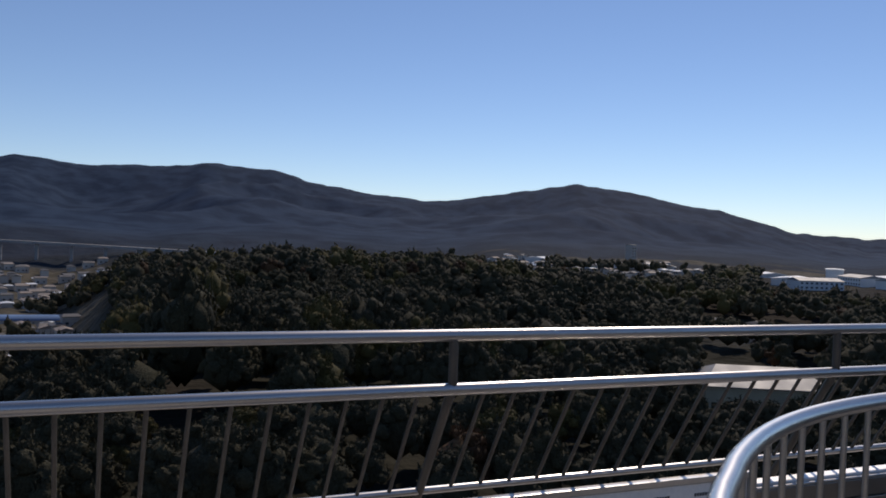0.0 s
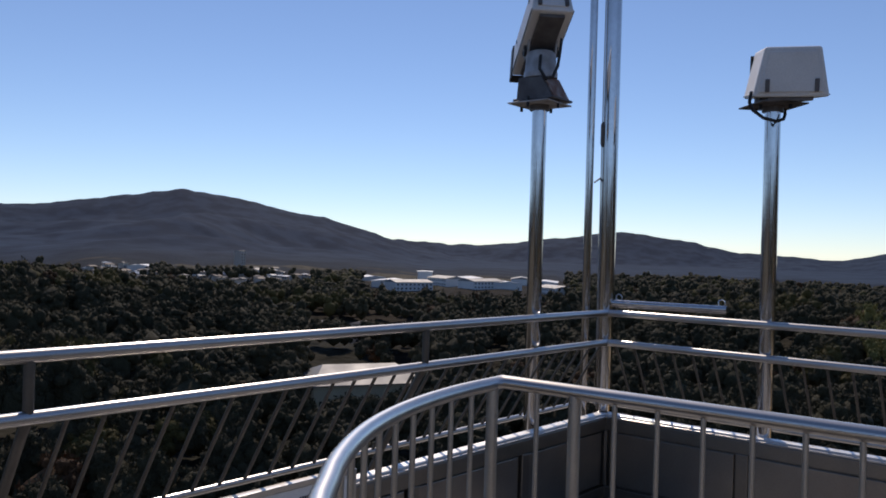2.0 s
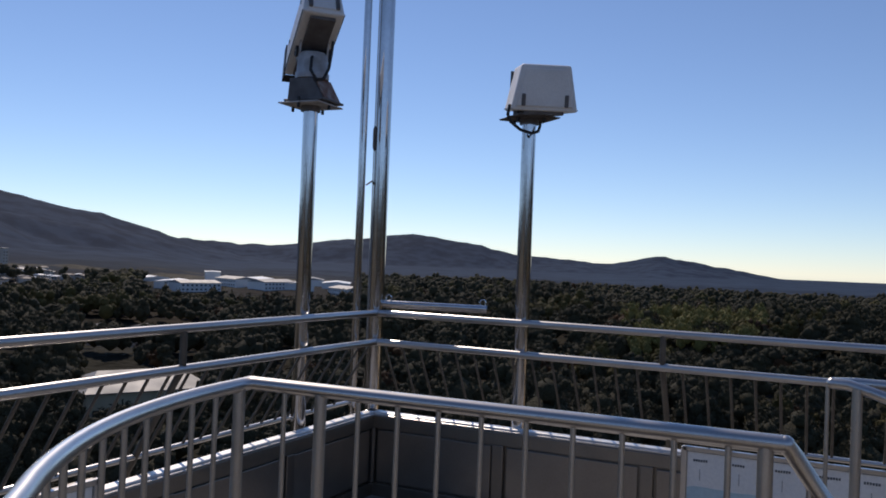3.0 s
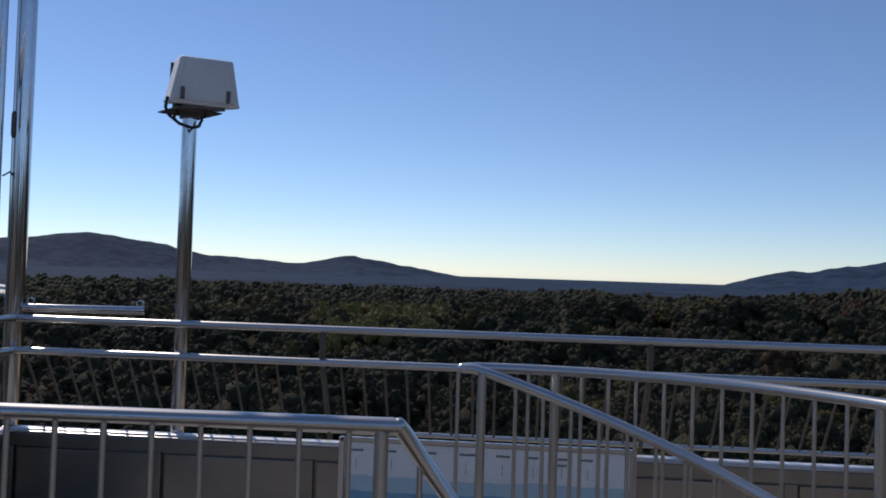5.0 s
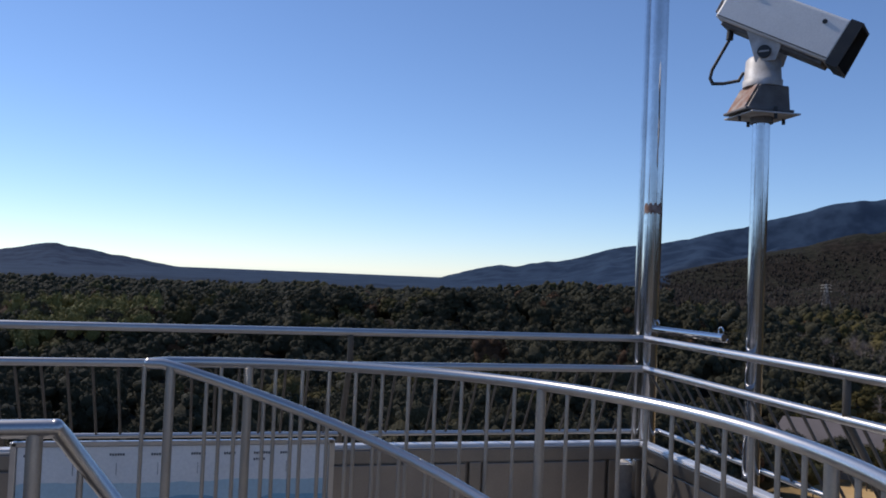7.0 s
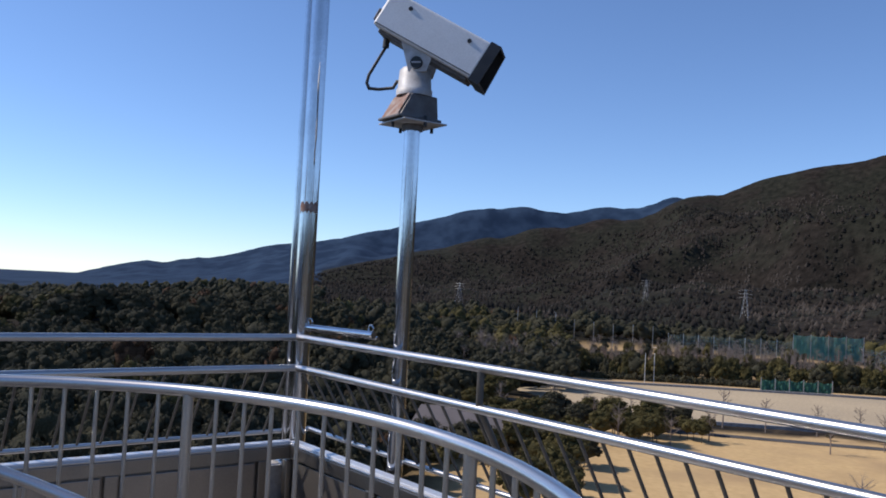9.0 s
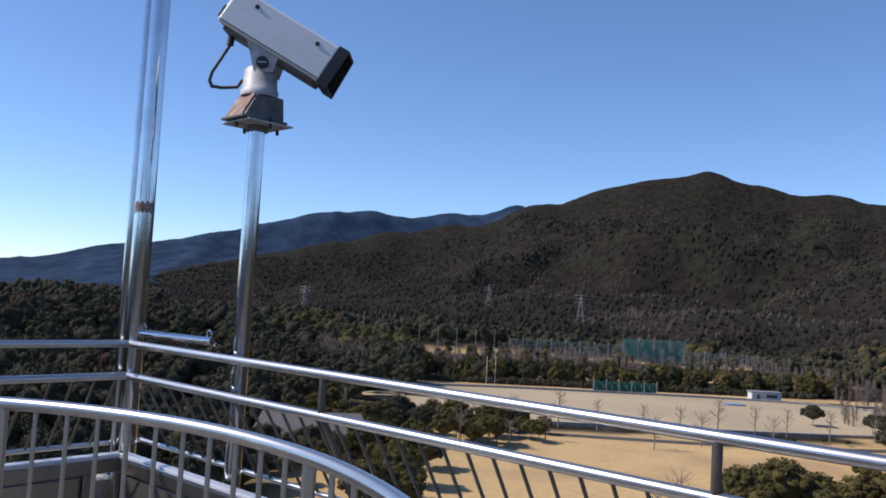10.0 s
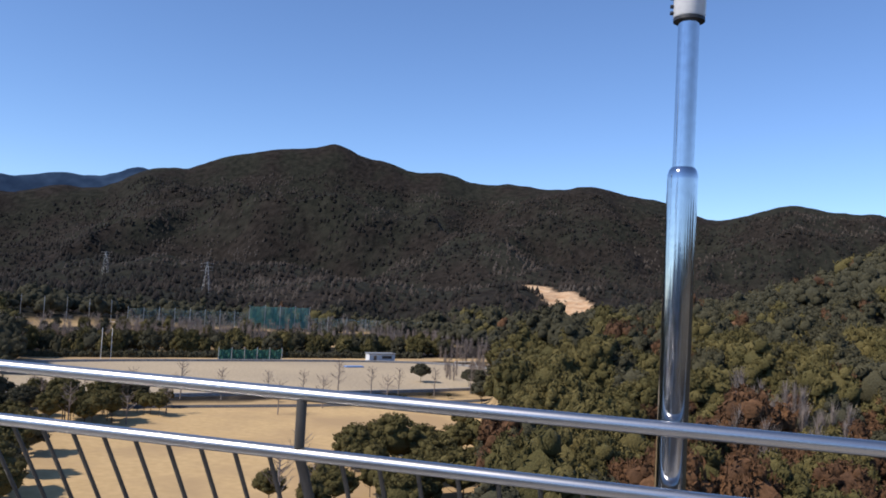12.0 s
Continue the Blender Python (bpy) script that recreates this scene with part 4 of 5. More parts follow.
def sports_ground():
    bm = bmesh.new()
    outline = []
    uc, vc, hl, hw = 65, 204, 75, 33
    for k in range(96):
        a = 2 * math.pi * k / 96
        c, s = math.cos(a), math.sin(a)
        outline.append((uc + hl * math.copysign(abs(c) ** 0.62, c), vc + hw * math.copysign(abs(s) ** 0.62, s)))
    top = [bm.verts.new((*park_point(u, v), FIELD_Z + 0.12)) for u, v in outline]
    low = [bm.verts.new((*park_point(u, v), FIELD_Z - 0.3)) for u, v in outline]
    bm.faces.new(top)
    for k in range(96):
        bm.faces.new((top[k], top[(k + 1) % 96], low[(k + 1) % 96], low[k]))
    bmesh.ops.triangulate(bm, faces=[f for f in bm.faces if len(f.verts) > 4])
    tagged(part("sports_ground", bm, TRACK), "pale sandy oval sports ground in the park", "sports ground", kind="structure")
    bm = bmesh.new()
    ring = [[bm.verts.new((*park_point(uc + (u - uc) * f, vc + (v - vc) * (1 + (f - 1) * hl / hw)), z)) for u, v in outline]
            for f, z in ((1.004, FIELD_Z), (1.004, FIELD_Z + 0.7), (1.012, FIELD_Z + 0.7), (1.012, FIELD_Z))]
    for a, b in ((0, 1), (1, 2), (2, 3)):
        for k in range(96):
            bm.faces.new((ring[a][k], ring[a][(k + 1) % 96], ring[b][(k + 1) % 96], ring[b][k]))
    tagged(part("kerb_wall", bm, KERB), "low concrete kerb wall round the sports ground", "kerb", kind="structure")


sports_ground()


def pole_line(name, spots, height, radius, mat, label, category, group):
    me = None
    for u, v in spots:
        x, y = park_point(u, v)
        z = float(land_z(x, y))
        if me is None:
            first = part(name, tube([(0, 0, 0), (0, 0, height)], radius, 8), mat, smooth=True, m=pose(x, y, z))
            me = first.data
            ob = first
        else:
            ob = link_mesh(name, me, mat, m=pose(x, y, z))
        tagged(ob, label, category, group)


def safety_net(u0, v0, u1, v1, height, mat, label, bays, sheet_from=0.3, solid=True):
    (x0, y0), (x1, y1) = park_point(u0, v0), park_point(u1, v1)
    z = float(land_z((x0 + x1) / 2, (y0 + y1) / 2))
    length, turn = math.hypot(x1 - x0, y1 - y0), math.degrees(math.atan2(y1 - y0, x1 - x0))
    ob = thing("ball_net", (x0, y0, z), label, "net", "sports nets", turn=turn)
    bm = bmesh.new()
    n = bays * 6
    cols = []
    for i in range(n + 1):
        x = length * i / n
        sag = -0.9 * math.sin(math.pi * ((i % 6) / 6.0))
        cols.append([bm.verts.new((x, 0.35 * math.sin(i * 1.7 + k), sheet_from + (height - sheet_from) * k / 4 + (sag * 0.5 if k == 4 else 0))) for k in range(5)])
    for a, b in zip(cols, cols[1:]):
        for k in range(4):
            bm.faces.new((a[k], b[k], b[k + 1], a[k + 1]))
    part("mesh_sheet", bm, mat, ob)
    me = None
    for i in range(bays + 1):
        at = Matrix.Translation((length * i / bays, -0.5, 0))
        if me is None:
            me = part("net_pole", tube([(0, 0, -1), (0, 0, height + 0.4)], 0.14, 8), GALV, ob, smooth=True, m=at).data
        else:
            link_mesh("net_pole", me, GALV, ob, m=at)


def sheer(name, colour, cover):
    """Netting: mostly open, so that what stands behind shows through."""
    m = bpy.data.materials.new(name)
    m.use_nodes = True
    n, l = m.node_tree.nodes, m.node_tree.links
    b = n["Principled BSDF"]
    b.inputs["Base Color"].default_value, b.inputs["Roughness"].default_value = (*colour, 1), 0.7
    mix, clear = n.new("ShaderNodeMixShader"), n.new("ShaderNodeBsdfTransparent")
    t = n.new("ShaderNodeTexNoise")
    t.inputs["Scale"].default_value = 0.35
    r = n.new("ShaderNodeMapRange")
    r.inputs["To Min"].default_value, r.inputs["To Max"].default_value = cover - 0.15, cover + 0.15
    l.new(t.outputs["Fac"], r.inputs["Value"])
    l.new(r.outputs["Result"], mix.inputs[0])
    l.new(clear.outputs[0], mix.inputs[1]), l.new(b.outputs[0], mix.inputs[2])
    l.new(mix.outputs[0], n["Material Output"].inputs["Surface"])
    return m


SHEER = sheer("sheer green netting", (0.16, 0.42, 0.33), 0.55)
THIN = sheer("thin grey-green netting", (0.30, 0.40, 0.36), 0.22)
safety_net(113, 384, 144, 387, 11.0, SHEER, "tall sheer green ball net on steel poles", 4)
safety_net(60, 392, 113, 384, 8.0, THIN, "long thin grey-green ball fence", 8)
safety_net(144, 387, 250, 350, 6.5, THIN, "long thin grey-green ball fence on poles", 12)
safety_net(62, 240, 81, 240, 3.6, GREENSHEET, "dark green windbreak sheet beside the sports ground", 5, 0.0)


def booth(u, v):
    x, y = park_point(u, v)
    ob = thing("field_booth", (x, y, FIELD_Z), "small white field booth with slanted side", "booth", turn=-135)
    part("wall", box((9, 3, 2.4), (0, 0, 1.2), 0.03), ROOF_WHITE, ob)
    part("roof", box((9.6, 3.6, 0.25), (0, 0, 2.52), 0.03), ROOF_GREY, ob)
    part("door", box((1.0, 0.08, 1.9), (-2.5, -1.52, 0.95), 0.01), DULL, ob)
    part("window", box((3.4, 0.08, 0.9), (1.6, -1.52, 1.4), 0.01), DARKGLASS, ob)


booth(114, 240)


def goal(u, v, turn):
    x, y = park_point(u, v)
    ob = thing("football_goal", (x, y, FIELD_Z + 0.12), "white steel football goal on the sand", "goal", turn=turn)
    for sx in (-1, 1):
        part("post", tube([(sx * 3.66, 0, 0), (sx * 3.66, 0, 2.44)], 0.09, 8), LAMPWHITE, ob)
        part("stay", tube([(sx * 3.66, 0, 2.3), (sx * 3.66, 2, 0.05)], 0.06, 8), LAMPWHITE, ob)
    part("crossbar", tube([(-3.75, 0, 2.44), (3.75, 0, 2.44)], 0.09, 8), LAMPWHITE, ob)


goal(130, 214, 45)
goal(50, 372, 45)
pole_line("goal_mast", [(30, 238), (32.5, 238)], 9.0, 0.075, LAMPWHITE, "slender white mast beside the sports ground", "pole", "white masts")
pole_line("fence_pole", [(k * 9.0 - 10, 398 - k * 0.8) for k in range(8)], 11.0, 0.13, GALV, "tall grey fence pole at the wood's edge", "pole", "fence poles")


def pylon(bearing, dist, height, label):
    a = radians(bearing)
    x, y = dist * math.sin(a), dist * math.cos(a)
    ob = thing("power_pylon", (x, y, float(land_z(x, y)) - 1), label, "pylon", "power pylons", turn=20)
    for sx, sy in ((-1, -1), (1, -1), (1, 1), (-1, 1)):
        part("leg", tube([(sx * 2.6, sy * 2.6, 0), (sx * 0.7, sy * 0.7, height * 0.75), (sx * 0.3, sy * 0.3, height)], 0.075, 5), GALV, ob)
    for k in range(7):
        f0, f1 = k / 8, (k + 1) / 8
        w0, w1 = 2.6 - 2.1 * f0, 2.6 - 2.1 * f1
        bm = bmesh.new()
        for sx, sy, tx, ty in ((-1, -1, 1, -1), (1, -1, 1, 1), (1, 1, -1, 1), (-1, 1, -1, -1)):
            tube([(sx * w0, sy * w0, f0 * height), (tx * w1, ty * w1, f1 * height)], 0.04, 4, bm)
        part("lattice", bm, GALV, ob)
    for z in (0.72, 0.83, 0.94):
        part("crossarm", tube([(-4.2, 0, z * height), (0, 0, z * height + 0.6), (4.2, 0, z * height)], 0.09, 4), GALV, ob)


pylon(148.5, 560, 21, "grey lattice power pylon on the wooded slope")
pylon(142.2, 760, 20, "grey lattice power pylon higher on the slope")
pylon(129.5, 620, 18, "grey lattice power pylon among dark trees")


# ---- houses ----
def house(kind, w, d, h, roof_mat, wall_mat, label, category="house", group="", hip=0.0, rise=0.35):
    ob = thing(kind, (0, 0, 0), label, category, group)
    part("wall", box((w, d, h + 1.0), (0, 0, (h - 1.0) / 2)), wall_mat, ob)
    o, top = 0.5, h + d * rise / 2 * 1.0
    bm = bmesh.new()
    e = [bm.verts.new((sx * (w / 2 + o), sy * (d / 2 + o), h)) for sx, sy in ((-1, -1), (1, -1), (1, 1), (-1, 1))]
    e2 = [bm.verts.new((v.co.x, v.co.y, h - 0.18)) for v in e]
    r0, r1 = bm.verts.new((-(w / 2 + o) * (1 - hip), 0, top)), bm.verts.new(((w / 2 + o) * (1 - hip), 0, top))
    bm.faces.new((e[0], e[1], r1, r0)), bm.faces.new((e[2], e[3], r0, r1))
    bm.faces.new((e[1], e[2], r1)), bm.faces.new((e[3], e[0], r0))
    bm.faces.new(e2[::-1])
    for k in range(4):
        bm.faces.new((e2[k], e2[(k + 1) % 4], e[(k + 1) % 4], e[k]))
    part("roof", bm, roof_mat, ob)
    n = max(2, int(w / 3.2))
    win = None
    for sy in (-1, 1):
        for i in range(n):
            for lv in range(max(1, int(h / 2.8))):
                at = Matrix.Translation(((i + 0.5) * w / n - w / 2, sy * (d / 2 + 0.02), 1.5 + lv * 2.8))
                if win is None:
                    win = part("window", box((1.5, 0.08, 1.1)), DARKGLASS, ob, m=at).data
                else:
                    link_mesh("window", win, DARKGLASS, ob, m=at)
    return ob


def place(ob, bearing, dist, turn, first=[]):
    a = radians(bearing)
    x, y = dist * math.sin(a), dist * math.cos(a)
    m = pose(x, y, float(land_z(x, y)), 0, 0, turn)
    if ob.name not in first:
        first.append(ob.name)
        ob.matrix_basis = m
        return ob
    return copy_thing(ob, m)


r = random.Random(11)
kinds = [house("house", 8, 6, 4.8, ROOF, WALL, "two-storey suburban house with tiled roof", "house", "valley town", 0.3),
         house("house", 9, 6.5, 4.8, ROOF, WALL, "broad two-storey house with gabled roof", "house", "valley town"),
         house("house", 7, 7, 3.0, ROOF_WHITE, WALL, "low house with pale roof", "house", "valley town", 0.2, 0.2)]
for row in range(11):
    for k in range(15):
        place(kinds[r.randrange(3)], r.uniform(-9, 1.8 if row > 3 else -0.8), (350, 380, 410, 440, 545, 585, 630, 670, 710, 750, 790)[row] + r.uniform(-16, 16), r.choice((10, 100, 20, -80)) + r.uniform(-8, 8))
for k in range(110):
    place(kinds[r.choice((0, 1, 2, 2))], r.uniform(25, 44), r.uniform(600, 860), r.uniform(0, 90))
hall = place(house("community_hall", 22, 16, 5, ROOF_GREY, CREAM, "large hall with grey hipped roof and cream walls", "hall", hip=0.35), 44.2, 166, -28)
for b, d, t in ((42.0, 290, 20), (43.4, 300, -10), (45.2, 296, 30), (46.4, 308, 5), (41.8, 318, 50), (44.4, 325, 15)):
    place(kinds[1 if d < 305 else 0], b, d, t)
shed = house("factory", 42, 22, 4.5, ROOF_WHITE, ROOF_WHITE, "low white factory hall among trees", "factory", "factories", rise=0.12)
store = house("warehouse", 30, 18, 6, ROOF_GREY, ROOF_WHITE, "grey-roofed warehouse among trees", "warehouse", "factories", rise=0.2)
for b, d, t in ((46.3, 640, 35), (51.4, 735, 20), (54.0, 640, 50), (57.0, 700, 30), (44.8, 760, 60), (33.5, 780, 10), (30.2, 820, 40)):
    place(shed, b, d, t)
for b, d, t in ((47.6, 600, -20), (50.2, 660, 70), (52.6, 620, -10), (55.4, 745, 35), (57.8, 610, 60), (37.5, 800, 20)):
    place(store, b, d, t)
block = house("office_block", 26, 12, 10, ROOF_WHITE, ROOF_WHITE, "white office block among factories", "office", "factories", rise=0.05)
place(block, 48.7, 690, 42)
place(house("apartment_tower", 8, 8, 22, ROOF_GREY, WALL, "grey apartment tower beyond the wood", "tower", rise=0.05), 36.1, 850, 20)
place(house("park_pavilion", 17, 11, 3.4, ROOF_BROWN, WALL, "park pavilion with brown-grey hipped roof", "pavilion", hip=0.18, rise=0.6), 130.2, 127, 48)


def long_hall():
    """The long blue-roofed hall in the valley with a white arch at its end."""
    a = radians(-3.9)
    x, y = 500 * math.sin(a), 500 * math.cos(a)
    ob = thing("long_hall", (x, y, float(land_z(x, y)) - 0.5), "long low hall with blue-grey barrel roof", "hall", turn=-2)
    L, R = 104, 7
    bm = bmesh.new()
    rows = []
    for xx in (-L / 2, L / 2):
        rows.append([bm.verts.new((xx, R * math.cos(k * math.pi / 12), 2.5 + 2.4 * math.sin(k * math.pi / 12))) for k in range(13)])
    for k in range(12):
        bm.faces.new((rows[0][k], rows[0][k + 1], rows[1][k + 1], rows[1][k]))
    bm.faces.new(rows[0]), bm.faces.new(rows[1][::-1])
    part("roof", bm, ROOF_BLUE, ob, smooth=True)
    part("wall", box((L - 0.4, 13.4, 3.2), (0, 0, 1.0)), WALL, ob)
    arch = [(4.0 * math.cos(k * math.pi / 16) + 37, -1, 3.5 + 7.0 * math.sin(k * math.pi / 16)) for k in range(17)]
    part("arch", tube(arch, 0.35, 8), LAMPWHITE, ob, "white arch")


long_hall()


def viaduct():
    ob = thing("viaduct", (0, 0, 0), "pale concrete highway viaduct on tall piers across the valley", "bridge")
    pts = []
    for k in range(15):
        b = radians(-6 + k * 1.0)
        d = 900 - k * 8
        pts.append((d * math.sin(b), d * math.cos(b), 1.5 - d * math.tan(radians(1.35 + 0.035 * k))))
    bm = bmesh.new()
    rows = []
    for p in pts:
        q = Vector((p[0], p[1], 0)).normalized() * 5
        rows.append([bm.verts.new((p[0] + q.x * s, p[1] + q.y * s, p[2] + z)) for s, z in ((-1, 0.8), (-1, -1.6), (1, -1.6), (1, 0.8))])
    for a, b in zip(rows, rows[1:]):
        for k in range(4):
            bm.faces.new((a[k], a[(k + 1) % 4], b[(k + 1) % 4], b[k]))
    part("deck", bm, CONCRETE, ob)
    for p in pts[1::2]:
        zg = float(land_z(p[0], p[1]))
        part("pier", box((3, 3, max(3, p[2] - zg + 2)), (p[0], p[1], (p[2] + zg - 2) / 2)), CONCRETE, ob)


viaduct()


# ---- trees ----
def icosphere(sub):
    bm = bmesh.new()
    bmesh.ops.create_icosphere(bm, subdivisions=sub, radius=1)
    bm.verts.index_update()
    v = np.array([w.co[:] for w in bm.verts])
    f = np.array([[w.index for w in q.verts] for q in bm.faces])
    bm.free()
    return v, f


ICO1 = icosphere(1)


def crown(gen, lumps, ico, cards, low=0.26, high=0.46, card=0.1):
    """A unit crown, 2 wide: uneven lumps about a dome, and loose leaf sprays standing off them."""
    vs, fs, base = [], [], 0
    centres = []
    lean = gen.uniform(-0.15, 0.15, 2)
    for k in range(lumps):
        a, e = gen.uniform(0, 2 * np.pi), np.arcsin(gen.uniform(-0.4, 1))
        rad = gen.uniform(0.66, 0.84 - low * 0.2)
        c = np.array([np.cos(a) * np.cos(e) * rad + lean[0], np.sin(a) * np.cos(e) * rad + lean[1], 0.32 + np.sin(e) * rad * 0.85])
        s = gen.uniform(low, high)
        centres.append((c, s))
        v, f = ico
        n = v * (s * (1 + gen.uniform(-0.28, 0.28, (len(v), 1)))) * np.array([1, 1, 0.75])
        vs.append(n + c), fs.append(f + base)
        base += len(v)
    v, f = ico
    vs.append(v * np.array([0.74, 0.74, 0.64]) + np.array([0, 0, 0.32])), fs.append(f + base)
    base += len(v)
    for k in range(cards):
        c, s = centres[gen.integers(len(centres))]
        d = gen.normal(size=3)
        d /= np.linalg.norm(d)
        d[2] = abs(d[2]) * 0.9 + 0.05
        p = c + d * s * gen.uniform(0.85, 1.2)
        t1 = gen.normal(size=3) + d * 0.3
        t1 /= np.linalg.norm(t1)
        t2 = np.cross(gen.normal(size=3), t1)
        t2 /= np.linalg.norm(t2)
        q = card * gen.uniform(0.6, 1.4)
        vs.append(np.array([p - t1 * q, p + t2 * q * 0.7, p + t1 * q * 0.9 + d * q * 0.3])), fs.append(np.array([[0, 1, 2]]) + base)
        base += 3
    return np.concatenate(vs), np.concatenate(fs)


def spire(gen, tiers=3, sides=5):
    """A unit conifer: stacked ragged skirts."""
    vs, fs, base = [], [], 0
    for k in range(tiers):
        z0, z1, rad = k * 0.28, k * 0.28 + 0.55, 0.36 * (1 - k * 0.26)
        ring = [[rad * gen.uniform(0.8, 1.2) * np.cos(6.283 * j / sides + k), rad * gen.uniform(0.8, 1.2) * np.sin(6.283 * j / sides + k), z0 + gen.uniform(-0.04, 0.04)] for j in range(sides)]
        vs.append(np.array(ring + [[0, 0, z1]]))
        fs.append(np.array([[base + j, base + (j + 1) % sides, base + sides] for j in range(sides)]))
        base += sides + 1
    return np.concatenate(vs), np.concatenate(fs)


def scatter(name, spots, shapes, mat, label, gen):
    """Many trees in one mesh: spots are x, y, z, half width, height."""
    V, F, base = [], [], 0
    for x, y, z, w, h in spots:
        v, f = shapes[gen.integers(len(shapes))]
        a = gen.uniform(0, 2 * np.pi)
        c, s = np.cos(a), np.sin(a)
        p = np.stack([(v[:, 0] * c - v[:, 1] * s) * w + x, (v[:, 0] * s + v[:, 1] * c) * w + y, v[:, 2] * h + z], -1)
        V.append(p), F.append(f + base)
        base += len(v)
    me = mesh_from(name, np.concatenate(V), np.concatenate(F))
    me.polygons.foreach_set("use_smooth", np.ones(len(me.polygons), bool))
    ob = link_mesh(name, me, mat)
    tagged(ob, label, "forest", kind="stuff")
    return ob


def wooded(x, y, slopes=False):
    """True where the woods stand: outside the park, the towns and the tower's foot."""
    b, d = polar(x, y)
    ok = (d > 62) & (park(x, y) < 0.3)
    ok &= ~((b < 1.7) & (d > 150) & (d <= 270))
    ok &= ~((b < 1.6) & (d > 270) & (d < 820) & ((vnoise(x / 38, y / 38, 17) < 0.72) | (d < 380)))
    ok &= ~((b > 40.4) & (b < 48) & (d > 116) & (d < 345) & ((d < 186) | (d > 265) | (vnoise(x / 9, y / 9, 5) < 0.35)))
    ok &= ~((np.abs(b - 130.2) < 4.4) & (d > 100) & (d < 150))
    ok &= ~((b < 11) & (d > 620))
    ok &= ~((b > 24) & (b < 58.5) & (d > 790))
    ok &= ~(((b - 173.0) / 2.9) ** 2 + ((d - 565 + (b - 173.0) * 34) / 62) ** 2 < 1)
    ok &= (d > 106) | (fbm(x / 10, y / 10, 25) < 0.5) | (b > 13)
    u, v = -(x + y) * 0.7071, (x - y) * 0.7071
    ok &= ~((b > 130) & (b < 167) & (d < 130))
    ok &= ~((b > 44.3) & (b < 58.5) & (d > 470) & (d < 820))
    ok &= ~((b > 26) & (b < 41) & (d > 600) & (d < 940) & (vnoise(x / 40, y / 40, 61) > 0.35))
    ok &= slopes | ~((b > 120) & (d > 450))
    return ok


def sow(gen, r0, r1, spacing, b0=-10, b1=197, slopes=False):
    area = math.pi * (r1 * r1 - r0 * r0) * (b1 - b0) / 360
    n = int(area / spacing ** 2)
    d = np.sqrt(gen.uniform(r0 * r0, r1 * r1, n))
    b = np.radians(gen.uniform(b0, b1, n))
    x, y = d * np.sin(b), d * np.cos(b)
    keep = wooded(x, y, slopes)
    x, y = x[keep], y[keep]
    return x, y, land_z(x, y)


gen = np.random.default_rng(21)
near_shapes = [crown(gen, 34, ICO1, 800, 0.15, 0.29, 0.085) for k in range(8)]
mid_shapes = [crown(gen, 12, ICO1, 170, 0.22, 0.36, 0.11) for k in range(8)]
far_shapes = [crown(gen, 4, ICO1, 30, 0.3, 0.5, 0.16) for k in range(7)]
dim_shapes = [crown(gen, 2, ICO1, 0, 0.4, 0.6) for k in range(7)]


def wood_belt(name, r0, r1, spacing, shapes, size, label, b0=-10, b1=197):
    x, y, z = sow(gen, r0, r1, spacing, b0, b1)
    stand = fbm(x / 60, y / 60, 77)
    w = gen.uniform(size * 0.6, size * 1.2, len(x)) * (0.62 + 0.8 * stand)
    w *= np.where(gen.uniform(size=len(x)) < 0.06, 1.5 if r1 < 400 else 1.1, 1.0)
    w = np.minimum(w, 5.0)
    h = w * gen.uniform(1.0, 1.6, len(x))
    lift = gen.uniform(2.0, 4.2, len(x)) * (0.4 + 1.2 * stand)
    tone = fbm(x / 45, y / 45, 91) + gen.uniform(-0.16, 0.16, len(x))
    b, d = polar(x, y)
    edge = (b > 4.5) & (b < 27) & (d > 104) & (d < 138)              # the tall dark edge of the wood to the north
    h = np.where(edge, h * 1.35, h)
    lift = np.where(edge, lift + 3.0, lift)
    tone = tone + np.where(b > 160, np.where(d < 210, 0.10, -0.12), np.where((b < 120) & (d < 220), -0.16, -0.06))
    russet = (gen.uniform(size=len(x)) < np.where((b > 177) & (d < 125), 0.45, np.where(b > 176, 0.08, 0.03))) & (fbm(x / 30, y / 30, 55) > 0.44)
    for mat, pick, word in ((EVERGREEN, (tone < 0.62) & ~russet, "dark evergreen"), (OLIVE, (tone >= 0.62) & ~russet, "olive green"), (RUSSET, russet, "russet")):
        if pick.sum():
            scatter(name, np.stack([x, y, z + lift, w, h], -1)[pick], shapes, mat, word + label, gen)


wood_belt("near_wood", 70, 130, 5.2, near_shapes, 3.0, " broadleaf canopy close round the tower")
wood_belt("slope_wood", 75, 200, 6.0, near_shapes, 3.6, " canopy of the slope beside the park", 166, 196)
wood_belt("middle_wood", 130, 300, 5.7, mid_shapes, 3.1, " broadleaf canopy over the hills")
wood_belt("outer_wood", 300, 550, 6.8, far_shapes, 3.9, " woodland beyond the hills")
wood_belt("far_wood", 550, 950, 9.5, dim_shapes, 4.2, " woodland towards the mountains")
spires = [spire(gen, 2) for k in range(6)]
x, y, z = sow(gen, 440, 1440, 7.6, 118, 198, True)
size = gen.uniform(4.5, 8.5, len(x))
leafless = (fbm(x / 70, y / 70, 83, 4) + gen.uniform(-0.05, 0.05, len(x))) > 0.59
rows = np.stack([x, y, z - 1, size * 0.95, size], -1)
scatter("mountain_wood", rows[~leafless], spires, CONIFER, "dark conifers on the mountain slope", gen)
rows[:, 3:] *= 0.8
